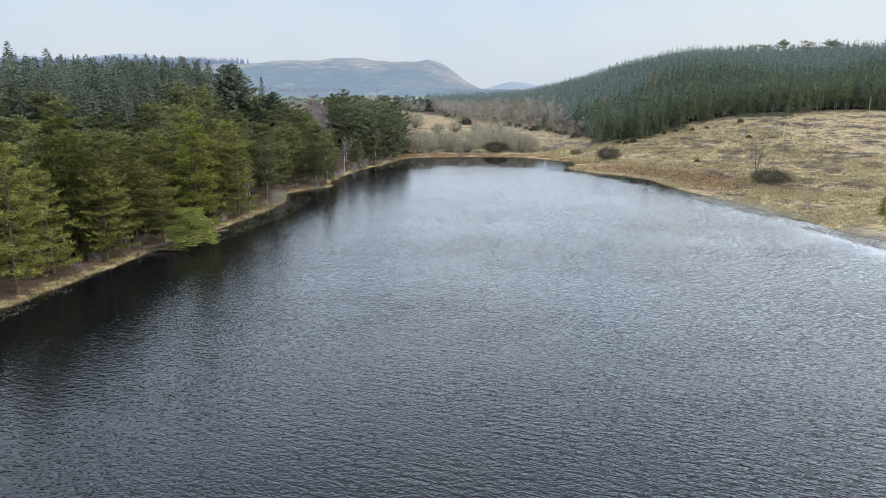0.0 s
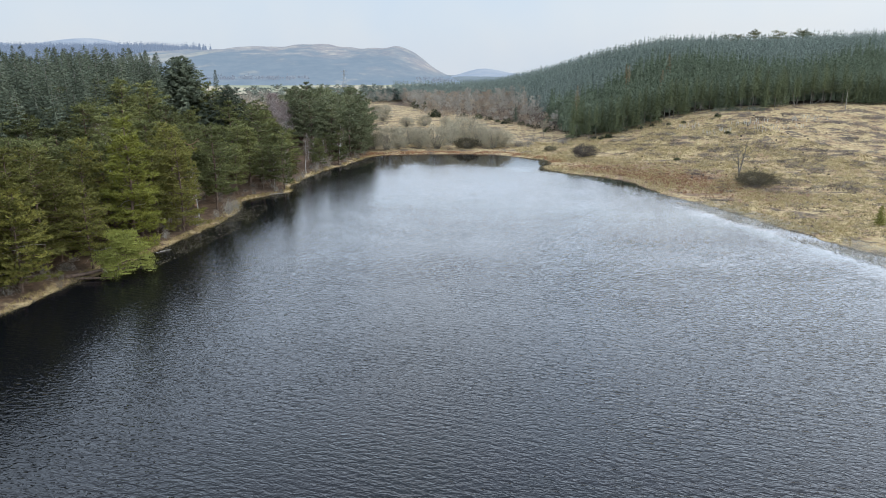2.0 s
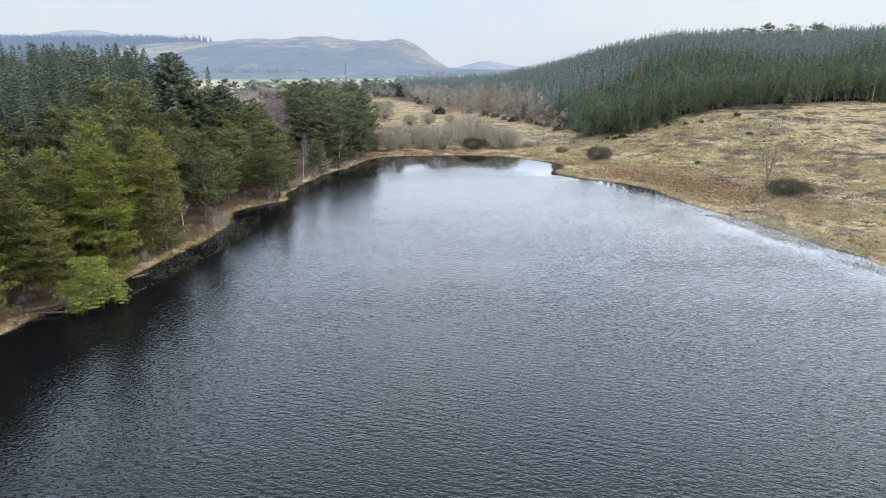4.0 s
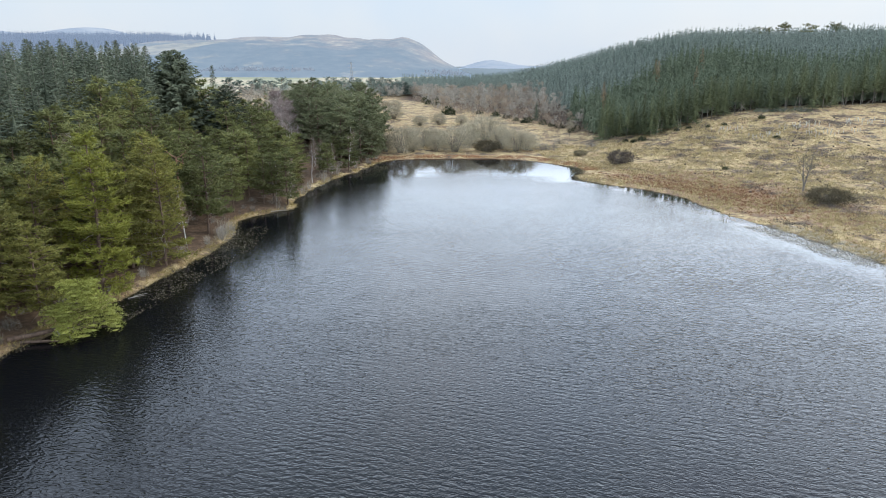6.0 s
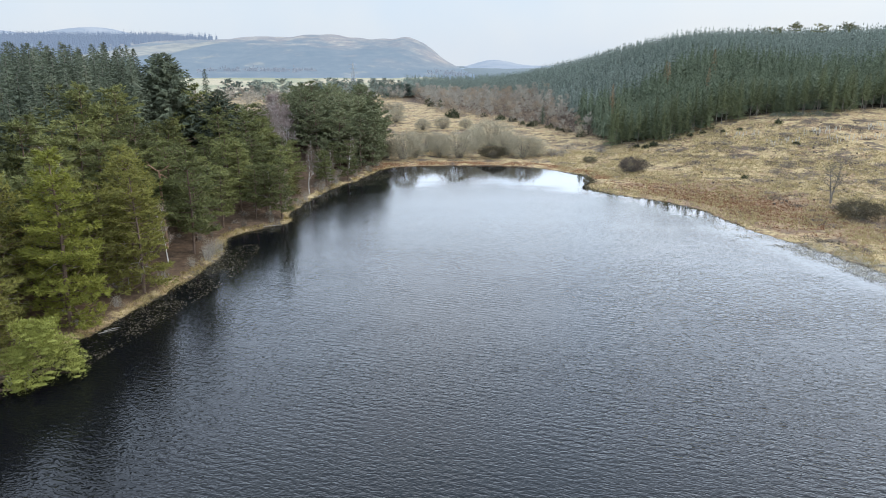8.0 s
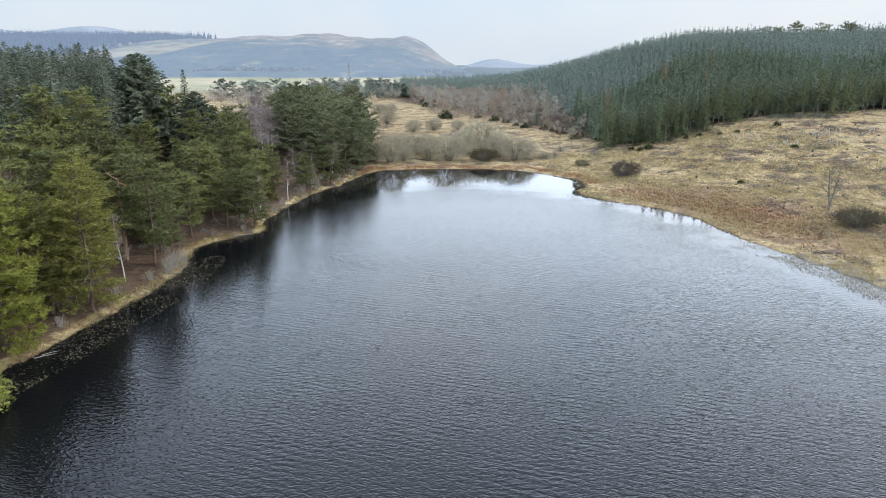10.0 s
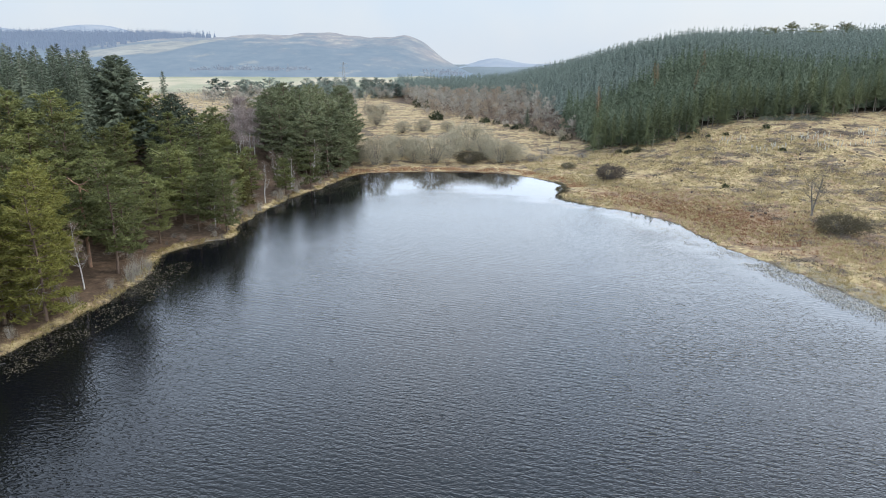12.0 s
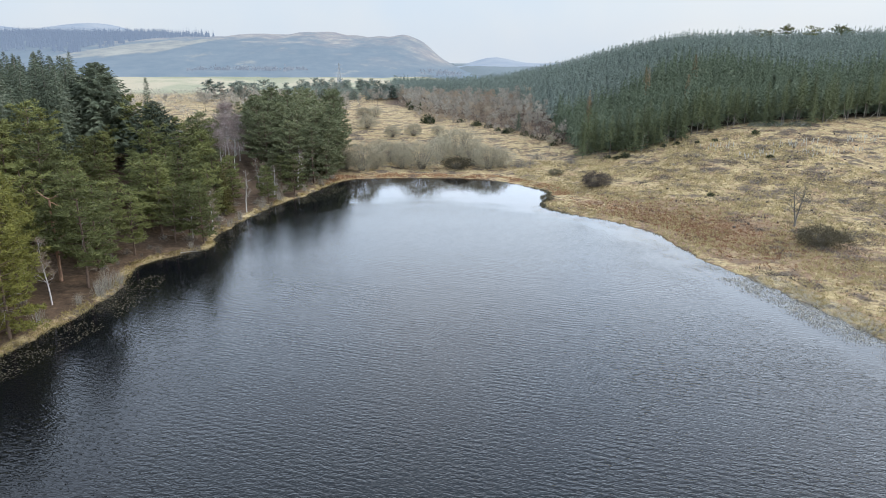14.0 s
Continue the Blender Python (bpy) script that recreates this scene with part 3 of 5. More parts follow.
def build_ground():
    xs = axis_lines(-4300, 4300, -110, 200, 1.6)
    ys = axis_lines(-900, 4600, 70, 345, 1.6)
    gx, gy = np.meshgrid(xs, ys)
    z = height(gx.ravel(), gy.ravel())
    w, h = len(xs), len(ys)
    idx = np.arange(w * h).reshape(h, w)
    faces = np.stack([idx[:-1, :-1], idx[:-1, 1:], idx[1:, 1:], idx[1:, :-1]], -1).reshape(-1, 4)
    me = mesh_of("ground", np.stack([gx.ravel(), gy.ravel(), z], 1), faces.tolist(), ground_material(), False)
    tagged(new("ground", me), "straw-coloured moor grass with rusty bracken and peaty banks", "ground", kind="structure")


build_ground()


def water_material():
    k = Mat("lake_water", 0.03, 0.5)
    k.b.inputs["IOR"].default_value = 1.333
    pos = k.pos()
    sep = k.n.new("ShaderNodeSeparateXYZ")
    k.link(pos, sep.inputs[0])
    X, Y, Z = sep.outputs
    # wind waves well under a metre apart, a crossing set, and ripples on their backs
    big = k.noise(1.0, 0.0, 0.4, k.drift((1.5, 3.4, 1), 20))
    cross = k.noise(1.0, 0.0, 0.4, k.drift((2.0, 4.2, 1), -16))
    fine = k.noise(1.0, 1.0, 0.5, k.drift((4.6, 8.2, 1), 8))
    crest = k.math("SUBTRACT", 1.0, k.math("ABSOLUTE", k.math("SUBTRACT", k.math("MULTIPLY", big, 2.0), 1.0)))
    wave = k.math("ADD", k.math("ADD", k.math("MULTIPLY", big, 0.75), k.math("MULTIPLY", k.math("POWER", crest, 2.0), 0.45)), k.math("ADD", k.math("MULTIPLY", cross, 0.5), k.math("MULTIPLY", fine, 0.2)))
    # crests in trains, that come and go
    group = k.ramp(k.noise(0.11, 2.0, 0.5), (0.38, (0.2, 0.2, 0.2)), (0.62, (1, 1, 1)))
    trains = k.math("ADD", k.train(0.95, 21, 5.0), k.math("MULTIPLY", k.train(0.72, -9, 5.0), 0.6))
    wave = k.math("ADD", k.math("MULTIPLY", wave, 0.74), k.math("MULTIPLY", k.math("MULTIPLY", trains, group), 0.30))
    # longer waves where the wind has had more room
    swell = k.noise(1.0, 0.0, 0.4, k.drift((0.72, 1.75, 1), 22))
    ridge = k.math("SUBTRACT", 1.0, k.math("ABSOLUTE", k.math("SUBTRACT", k.math("MULTIPLY", swell, 2.0), 1.0)))
    swell = k.math("ADD", k.math("MULTIPLY", swell, 0.8), k.math("MULTIPLY", k.math("POWER", ridge, 2.0), 0.55))
    room = k.math("DIVIDE", k.math("SUBTRACT", 130.0, Y), 80.0, True)
    wave = k.math("ADD", k.math("MULTIPLY", wave, k.math("SUBTRACT", 1.0, k.math("MULTIPLY", room, 0.2))), k.math("MULTIPLY", swell, k.math("MULTIPLY", room, 0.45)))
    # weaker up the lake, weaker still in the lee of the western wood, and in drifting slicks
    gust = k.ramp(k.noise(1.0, 3.0, 0.5, k.pos((0.016, 0.034, 1), 12)), (0.35, (0.65, 0.65, 0.65)), (0.62, (1, 1, 1)))
    calm = k.math("SUBTRACT", 1.0, k.math("MULTIPLY", k.math("DIVIDE", k.math("SUBTRACT", Y, 60.0), 140.0, True), 0.60))
    off = k.math("SUBTRACT", X, k.math("SUBTRACT", k.math("MULTIPLY", Y, 0.2), 74.6))
    reach = k.math("MAXIMUM", k.math("SUBTRACT", 46.0, k.math("MULTIPLY", Y, 0.20)), 5.0)
    least = k.math("ADD", 0.26, k.math("MULTIPLY", k.math("DIVIDE", k.math("SUBTRACT", Y, 150.0), 50.0, True), 0.36))
    lee = k.math("ADD", least, k.math("MULTIPLY", k.math("DIVIDE", k.math("SUBTRACT", off, 2.0), reach, True), k.math("SUBTRACT", 1.0, least)))
    # still water at the sheltered head of the lake, beyond an uneven line
    bow = k.math("DIVIDE", k.math("SUBTRACT", X, 10.0), 30.0)
    line = k.math("ADD", k.math("SUBTRACT", 246.0, k.math("MULTIPLY", k.math("MULTIPLY", bow, bow), 16.0)), k.math("MULTIPLY", k.math("SUBTRACT", k.noise(1.0, 3.0, 0.6, k.pos((0.05, 0.14, 1))), 0.5), 34.0))
    head = k.math("SUBTRACT", 1.0, k.math("MULTIPLY", k.math("DIVIDE", k.math("SUBTRACT", Y, k.math("SUBTRACT", line, 8.0)), 12.0, True), 0.90))
    # still water among the reeds of the eastern shore
    edge = k.math("SUBTRACT", k.math("SUBTRACT", k.math("ADD", 62.0, k.math("MULTIPLY", k.math("SUBTRACT", 200.0, Y), 0.2)), k.math("MULTIPLY", k.noise(0.05, 3.0), 16.0)), X)
    still = k.math("ADD", 0.3, k.math("MULTIPLY", k.math("MULTIPLY", k.math("ADD", edge, 6.0), 0.12, True), 0.7))
    force = k.math("MULTIPLY", k.math("MULTIPLY", k.math("MULTIPLY", k.math("MULTIPLY", gust, calm), lee), still), head)
    # far up the lake the ripples are too fine to be waves of their own: they only blur what the water mirrors
    small = k.math("DIVIDE", k.math("SUBTRACT", Y, 135.0), 75.0, True)
    k.link(k.math("ADD", 0.025, k.math("MULTIPLY", k.math("MULTIPLY", k.math("MULTIPLY", small, head), k.math("MULTIPLY", lee, still)), 0.13)), k.b.inputs["Roughness"])
    force = k.math("MULTIPLY", force, k.math("SUBTRACT", 1.0, k.math("MULTIPLY", small, 0.42)))
    bump = k.node("ShaderNodeBump", Strength=1.0, Distance=0.088)
    k.link(k.math("MULTIPLY", wave, force), bump.inputs["Height"])
    k.link(bump.outputs["Normal"], k.b.inputs["Normal"])
    return k.done((0.004, 0.0045, 0.006))


me = mesh_of("water", [(-260, -330, 0), (300, -330, 0), (300, 330, 0), (-260, 330, 0)], [(0, 1, 2, 3)], water_material())
tagged(new("water", me), "dark peaty lake water with small wind ripples", "lake", kind="structure")


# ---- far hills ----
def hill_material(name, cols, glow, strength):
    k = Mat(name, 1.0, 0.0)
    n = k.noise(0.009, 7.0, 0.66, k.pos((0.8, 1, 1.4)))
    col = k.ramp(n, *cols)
    # haze is painted on: the surface itself gives off a faint blue glow
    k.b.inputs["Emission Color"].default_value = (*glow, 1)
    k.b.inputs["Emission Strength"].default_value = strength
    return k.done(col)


def build_hill(name, label, top, y0, y1, x0, x1, nx, material, foot=5.0, back=500.0):
    """A far hill: top(x) is its skyline's height at y1; it falls to foot at y0."""
    xs, us = np.linspace(x0, x1, nx), np.linspace(0, 1.35, 28)
    gx, gu = np.meshgrid(xs, us)
    foot_line = y0 + 55 * np.sin(gx / 150 + 1.0) + 25 * np.sin(gx / 57)
    gy = np.where(gu <= 1, foot_line + (y1 - foot_line) * gu, y1 + back * (gu - 1) / 0.35)
    crest = top(gx)
    shape = np.where(gu <= 1, np.sin(np.clip(gu, 0, 1) * np.pi / 2) ** 1.25, 1 - smooth((gu - 1) / 0.35) * 0.9)
    z = foot + (crest - foot) * shape + 7 * shape * wobble(gx, gy, 330.0, 5.0) * np.sin(np.clip(gu, 0, 1) * np.pi) - 12 * (gu == 0)
    idx = np.arange(gx.size).reshape(gx.shape)
    faces = np.stack([idx[:-1, :-1], idx[:-1, 1:], idx[1:, 1:], idx[1:, :-1]], -1).reshape(-1, 4)
    me = mesh_of(name, np.stack([gx.ravel(), gy.ravel(), z.ravel()], 1), faces.tolist(), material, False)
    return tagged(new(name, me), label, "hill", kind="structure")


def bell(x, c, w):
    return np.exp(-(((x - c) / w) ** 2))


def heather_hill():
    """A far heather hill in haze: dark conifers and heather below, a rough tan field, and a brown flank."""
    k = Mat("far_heather_hill", 1.0, 0.0)
    sep = k.n.new("ShaderNodeSeparateXYZ")
    k.link(k.pos(), sep.inputs[0])
    X, Y, Z = sep.outputs
    n, big = k.noise(0.035, 8.0, 0.72, k.pos((1.0, 0.6, 1.0))), k.noise(0.012, 5.0, 0.66, k.pos((0.8, 0.5, 1.0)))
    dark = k.ramp(n, (0.36, (0.040, 0.060, 0.066)), (0.6, (0.075, 0.090, 0.090)))
    brown = k.ramp(n, (0.36, (0.105, 0.085, 0.075)), (0.52, (0.165, 0.135, 0.105)), (0.66, (0.30, 0.25, 0.175)))
    tan = k.ramp(n, (0.36, (0.09, 0.085, 0.07)), (0.5, (0.165, 0.148, 0.105)), (0.66, (0.24, 0.215, 0.155)))
    up = k.math("ADD", k.math("MULTIPLY", k.math("SUBTRACT", Z, 62.0), 0.035), k.math("MULTIPLY", k.math("SUBTRACT", big, 0.5), 5.0))
    east = k.math("ADD", k.math("MULTIPLY", k.math("ADD", X, 55.0), 0.012), k.math("MULTIPLY", k.math("SUBTRACT", big, 0.5), 3.5))
    east = k.math("MULTIPLY", east, k.math("MULTIPLY", k.math("SUBTRACT", Z, 25.0), 0.05, True))
    col = k.mix(k.math("MULTIPLY", k.math("MAXIMUM", up, east), 1.0, True), dark, brown)
    bits = k.math("MULTIPLY", k.math("SUBTRACT", k.noise(0.018, 5.0, 0.7, k.pos((1.0, 0.5, 1), 30)), 0.60), 14.0, True)
    col = k.mix(k.math("MULTIPLY", bits, 0.6), col, tan)
    fx, fy = k.math("DIVIDE", k.math("ADD", X, 478.0), 105.0), k.math("DIVIDE", k.math("SUBTRACT", Y, 1290.0), 190.0)
    fx = k.math("ADD", fx, k.math("MULTIPLY", fy, -0.15))
    field = k.math("SUBTRACT", k.math("ADD", 1.0, k.math("MULTIPLY", k.math("SUBTRACT", big, 0.5), 2.6)), k.math("ADD", k.math("MULTIPLY", fx, fx), k.math("MULTIPLY", fy, fy)))
    col = k.mix(k.math("MULTIPLY", field, 5.0, True), col, tan)
    # the blue haze over this hill is emission added to its own colours
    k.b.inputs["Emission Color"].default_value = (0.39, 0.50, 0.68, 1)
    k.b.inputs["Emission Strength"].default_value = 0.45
    return k.done(col)


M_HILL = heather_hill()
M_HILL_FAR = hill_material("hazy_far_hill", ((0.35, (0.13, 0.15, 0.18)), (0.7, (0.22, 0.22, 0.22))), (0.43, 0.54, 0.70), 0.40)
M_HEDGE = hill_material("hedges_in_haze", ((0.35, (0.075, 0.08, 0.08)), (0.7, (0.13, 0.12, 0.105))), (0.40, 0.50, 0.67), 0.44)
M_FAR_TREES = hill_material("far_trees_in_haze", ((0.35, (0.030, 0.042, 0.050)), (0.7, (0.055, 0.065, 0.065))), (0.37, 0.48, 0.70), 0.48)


HILL_FOOT = 15.5                       # height of the valley side where the heather hill begins


def long_hill(x):
    return (6 + 84 * smooth((x + 1900) / 900) * (1 - smooth((x + 45) / 175)) + 10 * bell(x, -320, 150) + 14 * bell(x, -22, 60) + 8 * bell(x, -200, 70)
            + 2.0 * np.sin(x * 0.045) + 1.2 * np.sin(x * 0.11))


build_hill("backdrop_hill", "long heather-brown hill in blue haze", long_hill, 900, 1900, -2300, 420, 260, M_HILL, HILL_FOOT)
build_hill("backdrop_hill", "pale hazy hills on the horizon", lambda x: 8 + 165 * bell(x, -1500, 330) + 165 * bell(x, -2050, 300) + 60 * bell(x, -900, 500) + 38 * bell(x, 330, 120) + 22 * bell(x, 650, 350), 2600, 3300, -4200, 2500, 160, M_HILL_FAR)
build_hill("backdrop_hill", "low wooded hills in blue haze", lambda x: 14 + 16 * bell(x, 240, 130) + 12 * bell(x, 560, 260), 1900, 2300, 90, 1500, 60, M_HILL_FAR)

# ---- the pine wood west of the lake ----
SHORE_PINES = (kinds(3, lambda r: pine_meshes(r, 19.5, 4.7, M_PINE, 0.13, 13, 6, 1.3, 1.0, r.uniform(0.1, 0.4)), 11) + kinds(2, lambda r: pine_meshes(r, 19.0, 4.5, M_PINE, 0.07, 14, 6, 1.25, 0.95, 0.6), 14)
               + kinds(1, lambda r: pine_meshes(r, 20, 5.0, M_PINE_BRIGHT, 0.05, 16, 7, 1.5, 0.95, 0.7, 3), 17))
PINES = kinds(3, lambda r: pine_meshes(r, 18.5, 4.7, M_PINE_DARK, 0.10, 10, 5, 1.0, 1.35, r.uniform(0.1, 0.5)), 21) + kinds(4, lambda r: pine_meshes(r, 18.5, 4.7, M_PINE_DARK, 0.18, 9, 5, 1.0, 1.4, r.uniform(0.05, 0.35)), 31)
CLUMP = kinds(3, lambda r: pine_meshes(r, 18, 5.2, M_PINE_FAR, 0.12, 10, 5, 1.0, 1.35, r.uniform(0.05, 0.3)), 41)
rng = np.random.default_rng(5)


# open spots round birches and the pine with the dead top: x, y, radius
CLEAR = ((-51, 169.4, 6.0), (-48, 162.5, 5.0), (-26, 252.5, 4.5), (-46.4, 157, 4.2), (-44.8, 152.5, 4.0), (-36, 203, 4.0), (-34, 224, 4.0), (-29.5, 241, 3.5), (-64, 158, 4.5))


def west_bank(lo, hi):
    return lambda x, y: x < (-19.5 if y > 262 else -14) and all((x - a) ** 2 + (y - b) ** 2 > r * r for a, b, r in CLEAR) and lo < float(inland(x, y)[0]) < hi and not glade(x, y)


def glade(x, y):
    """The gap in the wood where bare birches stand."""
    return 234 < y < 300 and -0.278 < (x - 6) / (y - 59) < -0.228


def canopy(x, y, s):
    """The wood is lower towards its far point."""
    top = (13.7 + max(0, -37 - x) * 0.53 - ground_at(x, y)) / 18.5
    if y > 262 and (x - 6) / (y - 59) < -0.228 and x > -100:
        top = (18.0 - ground_at(x, y)) / 18.5
        return min(s, max(0.4, top))
    return min(s, top * (0.9 + 0.14 * math.sin(x * 3 + y))) if 192 < y < 266 and x > -62 else s


near_pines = [(-50.2, 132.7), (-57.5, 109), (-50.5, 144)] + scatter(rng, 92, (-75, -14, 62, 292), west_bank(1.0, 13), 5.1)
mid_pines = scatter(rng, 130, (-105, -14, 70, 300), west_bank(12, 44), 5.3) + scatter(rng, 30, (-52, -18, 285, 325), lambda x, y: x < -18.5 - (y - 285) * 0.12, 4.8)
for i, (x, y) in enumerate(near_pines):
    kit = SHORE_PINES[5 if i in (0, 9) else rng.integers(0, 5)] if y < 162 else PINES[rng.integers(0, 5)] if y < 258 else CLUMP[rng.integers(0, 3)]
    s = canopy(x, y, (1.15, 1.12, 0.92)[i] if i < 3 else rng.uniform(0.70, 1.12))
    plant("scots_pine", kit, at(x, y, rng.uniform(0, 360)), "tall yellow-green Scots pine on the lake bank", "pine tree", "pines of the western wood", s, rng.uniform(0.92, 1.08))
for i, (x, y) in enumerate(mid_pines):
    plant("scots_pine", PINES[rng.integers(1, 7)] if y < 258 else CLUMP[rng.integers(0, 3)], at(x, y, rng.uniform(0, 360)), "dark green Scots pine inside the wood", "pine tree", "pines of the western wood", canopy(x, y, rng.uniform(0.76, 1.12)) * (0.66 if y > 165 and abs(x + (y - 60) * 0.41) < 8 else 1), rng.uniform(0.9, 1.1))

SITKAS = kinds(4, lambda r: spruce_meshes(r, 23.5, 5.4, M_SITKA, 185, 4), 51)


def in_block(x, y):
    return float(inland(x, y)[0]) > 33 and x < -75 - 0.10 * max(0, y - 200) - 0.42 * max(0, y - 240)


block = scatter(rng, 460, (-136, -75, 106, 318), in_block, 3.7)
block.sort(key=lambda p: -p[0] - 0.25 * p[1] * (p[1] > 235))
for x, y in block[:270]:
    plant("sitka_spruce", SITKAS[rng.integers(0, 4)], at(x, y, rng.uniform(0, 360)), "tall blue-green spruce of the plantation", "spruce tree", "spruces of the western plantation", rng.uniform(0.85, 1.1))
CEDAR = spruce_meshes(np.random.default_rng(3), 26.5, 11.5, M_CEDAR, 360, 8, 0.08, None, 0.12, 0.6)
plant("fir_tree", CEDAR, at(-75, 243), "broad dark fir standing above the wood", "fir tree", scale=1.0)
plant("fir_tree", CEDAR, at(-79.5, 250, 120), "dark fir standing beside a broader one", "fir tree", scale=0.92)
SPIRE = spruce_meshes(np.random.default_rng(4), 21.6, 2.9, M_SITKA, 200, 5)
plant("spruce_tree", SPIRE, at(-69.5, 260), "slim pale spruce above the wood", "spruce tree")
plant("fir_tree", CEDAR, at(-60.5, 241, 70), "small dark fir at the wood's edge", "fir tree", scale=0.8)
LARCH = spruce_meshes(np.random.default_rng(5), 19, 3.4, M_BROWN, 200, 6)
for x, y, s in ((-73, 196, 1.0), (-41, 238, 0.62), (-38, 222, 0.68)):
    plant("spruce_tree", LARCH, at(x, y, 40), "yellowish-brown spruce among the pines", "spruce tree", "brownish spruces", s)

# ---- the plantation on the eastern hill ----
def far_spruce(rng, tall, spread, levels=8, arms=7, slope=0.8):
    """A plain spruce for the mass of a forest: tiers of sprays that slope down from the stem round a dense heart."""
    shape = Shape()
    ring = np.arange(6) * 6.283 / 6 + rng.uniform(0, 1)
    shape.add([(0.5 * spread * math.cos(a), 0.5 * spread * math.sin(a), tall * 0.10) for a in ring] + [(0, 0, tall * 0.72)], [(k, (k + 1) % 6, 6) for k in range(6)])
    for i in range(levels):
        u = (i + rng.uniform(-0.2, 0.2)) / levels
        r = spread * (1 - u) ** 0.75 + 0.12
        ang = (np.arange(arms) + rng.uniform(0, 1) + 0.3 * rng.normal(size=arms)) * 6.283 / arms
        way = np.stack([np.cos(ang), np.sin(ang), np.full(arms, -slope) + rng.normal(size=arms) * 0.22], 1)
        pos = np.tile((0, 0, tall * (0.14 + 0.85 * u)), (arms, 1)) + (0, 0, 0.35 * r)
        shape.blades(pos, way, 1.25 * r * rng.uniform(0.75, 1.2, arms), 0.42 * r + 0.10, rng, way * (1, 1, 0) + (0, 0, 0.7), 0.45)
    shape.blades([(0, 0, tall * 0.88)] * 3, rng.normal(size=(3, 3)) * 0.10 + (0, 0, 1), tall * 0.11, 0.30, rng)
    return shape


def forest(name, material, label, spots, base, tall, wide, kits, rng):
    """A stand of trees, stamped from a few kinds, as one object."""
    shape, pick = Shape(), rng.integers(0, len(kits), len(spots))
    for i, kit in enumerate(kits):
        k = pick == i
        shape.stamp(kit, np.c_[spots[k], base[k] - 0.3], rng.uniform(0, 6.283, k.sum()), wide[k], tall[k])
    return tagged(new(name, shape.mesh(name, material)), label, "forest", kind="stuff")


def wood_edge(x):
    """y of the plantation's lower edge."""
    return 309 + 0.09 * (x - 78) + 5 * math.sin(x * 0.11)


def in_plantation(x, y):
    west = 73 + 2.5 * math.sin(y * 0.2) if y < 500 else max(73 - (y - 500) * 0.62, -22)
    return y > wood_edge(x) + 6 and x > west


rng = np.random.default_rng(8)
spots = []
for x in np.arange(-22, 600, 4.0):
    for y in np.arange(309, 760, 4.2):
        px, py = x + rng.uniform(-2, 2), y + rng.uniform(-2.1, 2.1)
        if in_plantation(px, py) and px < 0.62 * py + 40 and not (238 < px < 314 and 528 < py < 556):
            spots.append((px, py))
spots = np.array(spots)
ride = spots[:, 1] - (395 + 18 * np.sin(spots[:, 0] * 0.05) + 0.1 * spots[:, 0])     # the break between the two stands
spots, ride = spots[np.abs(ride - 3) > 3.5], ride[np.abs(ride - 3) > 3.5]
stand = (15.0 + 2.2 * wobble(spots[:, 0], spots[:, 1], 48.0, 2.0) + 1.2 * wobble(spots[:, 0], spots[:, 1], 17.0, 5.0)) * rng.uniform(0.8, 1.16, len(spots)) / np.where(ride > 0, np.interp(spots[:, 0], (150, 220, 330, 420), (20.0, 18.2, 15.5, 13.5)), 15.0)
lift, girth = height(spots[:, 0], spots[:, 1]), rng.uniform(0.8, 1.15, len(spots))
low_kits, high_kits = [far_spruce(rng, 15, 2.9, 9, 8) for _ in range(6)], [far_spruce(rng, 15, 2.9, 8, 6) for _ in range(6)]
# the upper stand gets the needle colour with haze mixed in
for under, name, mat, label, kits in ((True, "plantation", M_SITKA_HILL, "dense dark green spruce plantation on the lower hillside", low_kits), (False, "plantation", M_SITKA_HIGH, "hilltop spruce plantation, paled blue-green to stand for haze", high_kits)):
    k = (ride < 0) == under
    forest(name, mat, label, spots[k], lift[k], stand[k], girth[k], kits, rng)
rows = np.array(block[270:])
forest("plantation", M_SITKA, "inner rows of the western spruce plantation", rows, height(rows[:, 0], rows[:, 1]), rng.uniform(0.9, 1.1, len(rows)), rng.uniform(0.85, 1.1, len(rows)), [far_spruce(rng, 22.5, 3.7, 12, 8, 0.6) for _ in range(3)], rng)
EDGE_SPRUCE = kinds(2, lambda r: spruce_meshes(r, 16, 2.9, M_EDGE, 150, 4, 0.06, M_GREY_BARK), 71) + kinds(2, lambda r: spruce_meshes(r, 17, 2.7, M_EDGE, 120, 4, 0.30, M_GREY_BARK), 73)
for x in np.arange(72, 262, 2.6):
    y = wood_edge(x) + rng.uniform(0, 6)
    plant("sitka_spruce", EDGE_SPRUCE[rng.integers(0, 4)], at(x, y, rng.uniform(0, 360)), "spruce at the plantation's edge with a bare lower trunk", "spruce tree", "spruces along the plantation's edge", rng.uniform(0.8, 1.12))
DEAD = [bare_tree_meshes(np.random.default_rng(s), 10, 0.9, M_DEAD, M_SCRUB, 5, 30, 0.75) for s in (1, 2)]
for x, dy, lean in ((92, -1, 5), (101, 0, -8), (128, -2, 38), (131, -1, 12), (134, -2, -52), (150, -1, 10), (163, -1, 45), (176, -1, -14), (186, -2, 58)):
    m = pose(x, wood_edge(x) + dy, ground_at(x, wood_edge(x) + dy) - 0.1, 0, lean, rng.uniform(-30, 30))
    plant("dead_tree", DEAD[rng.integers(0, 2)], m, "pale dead trunk leaning at the plantation's edge", "dead tree", "dead trunks along the plantation's edge", rng.uniform(0.6, 1.0))
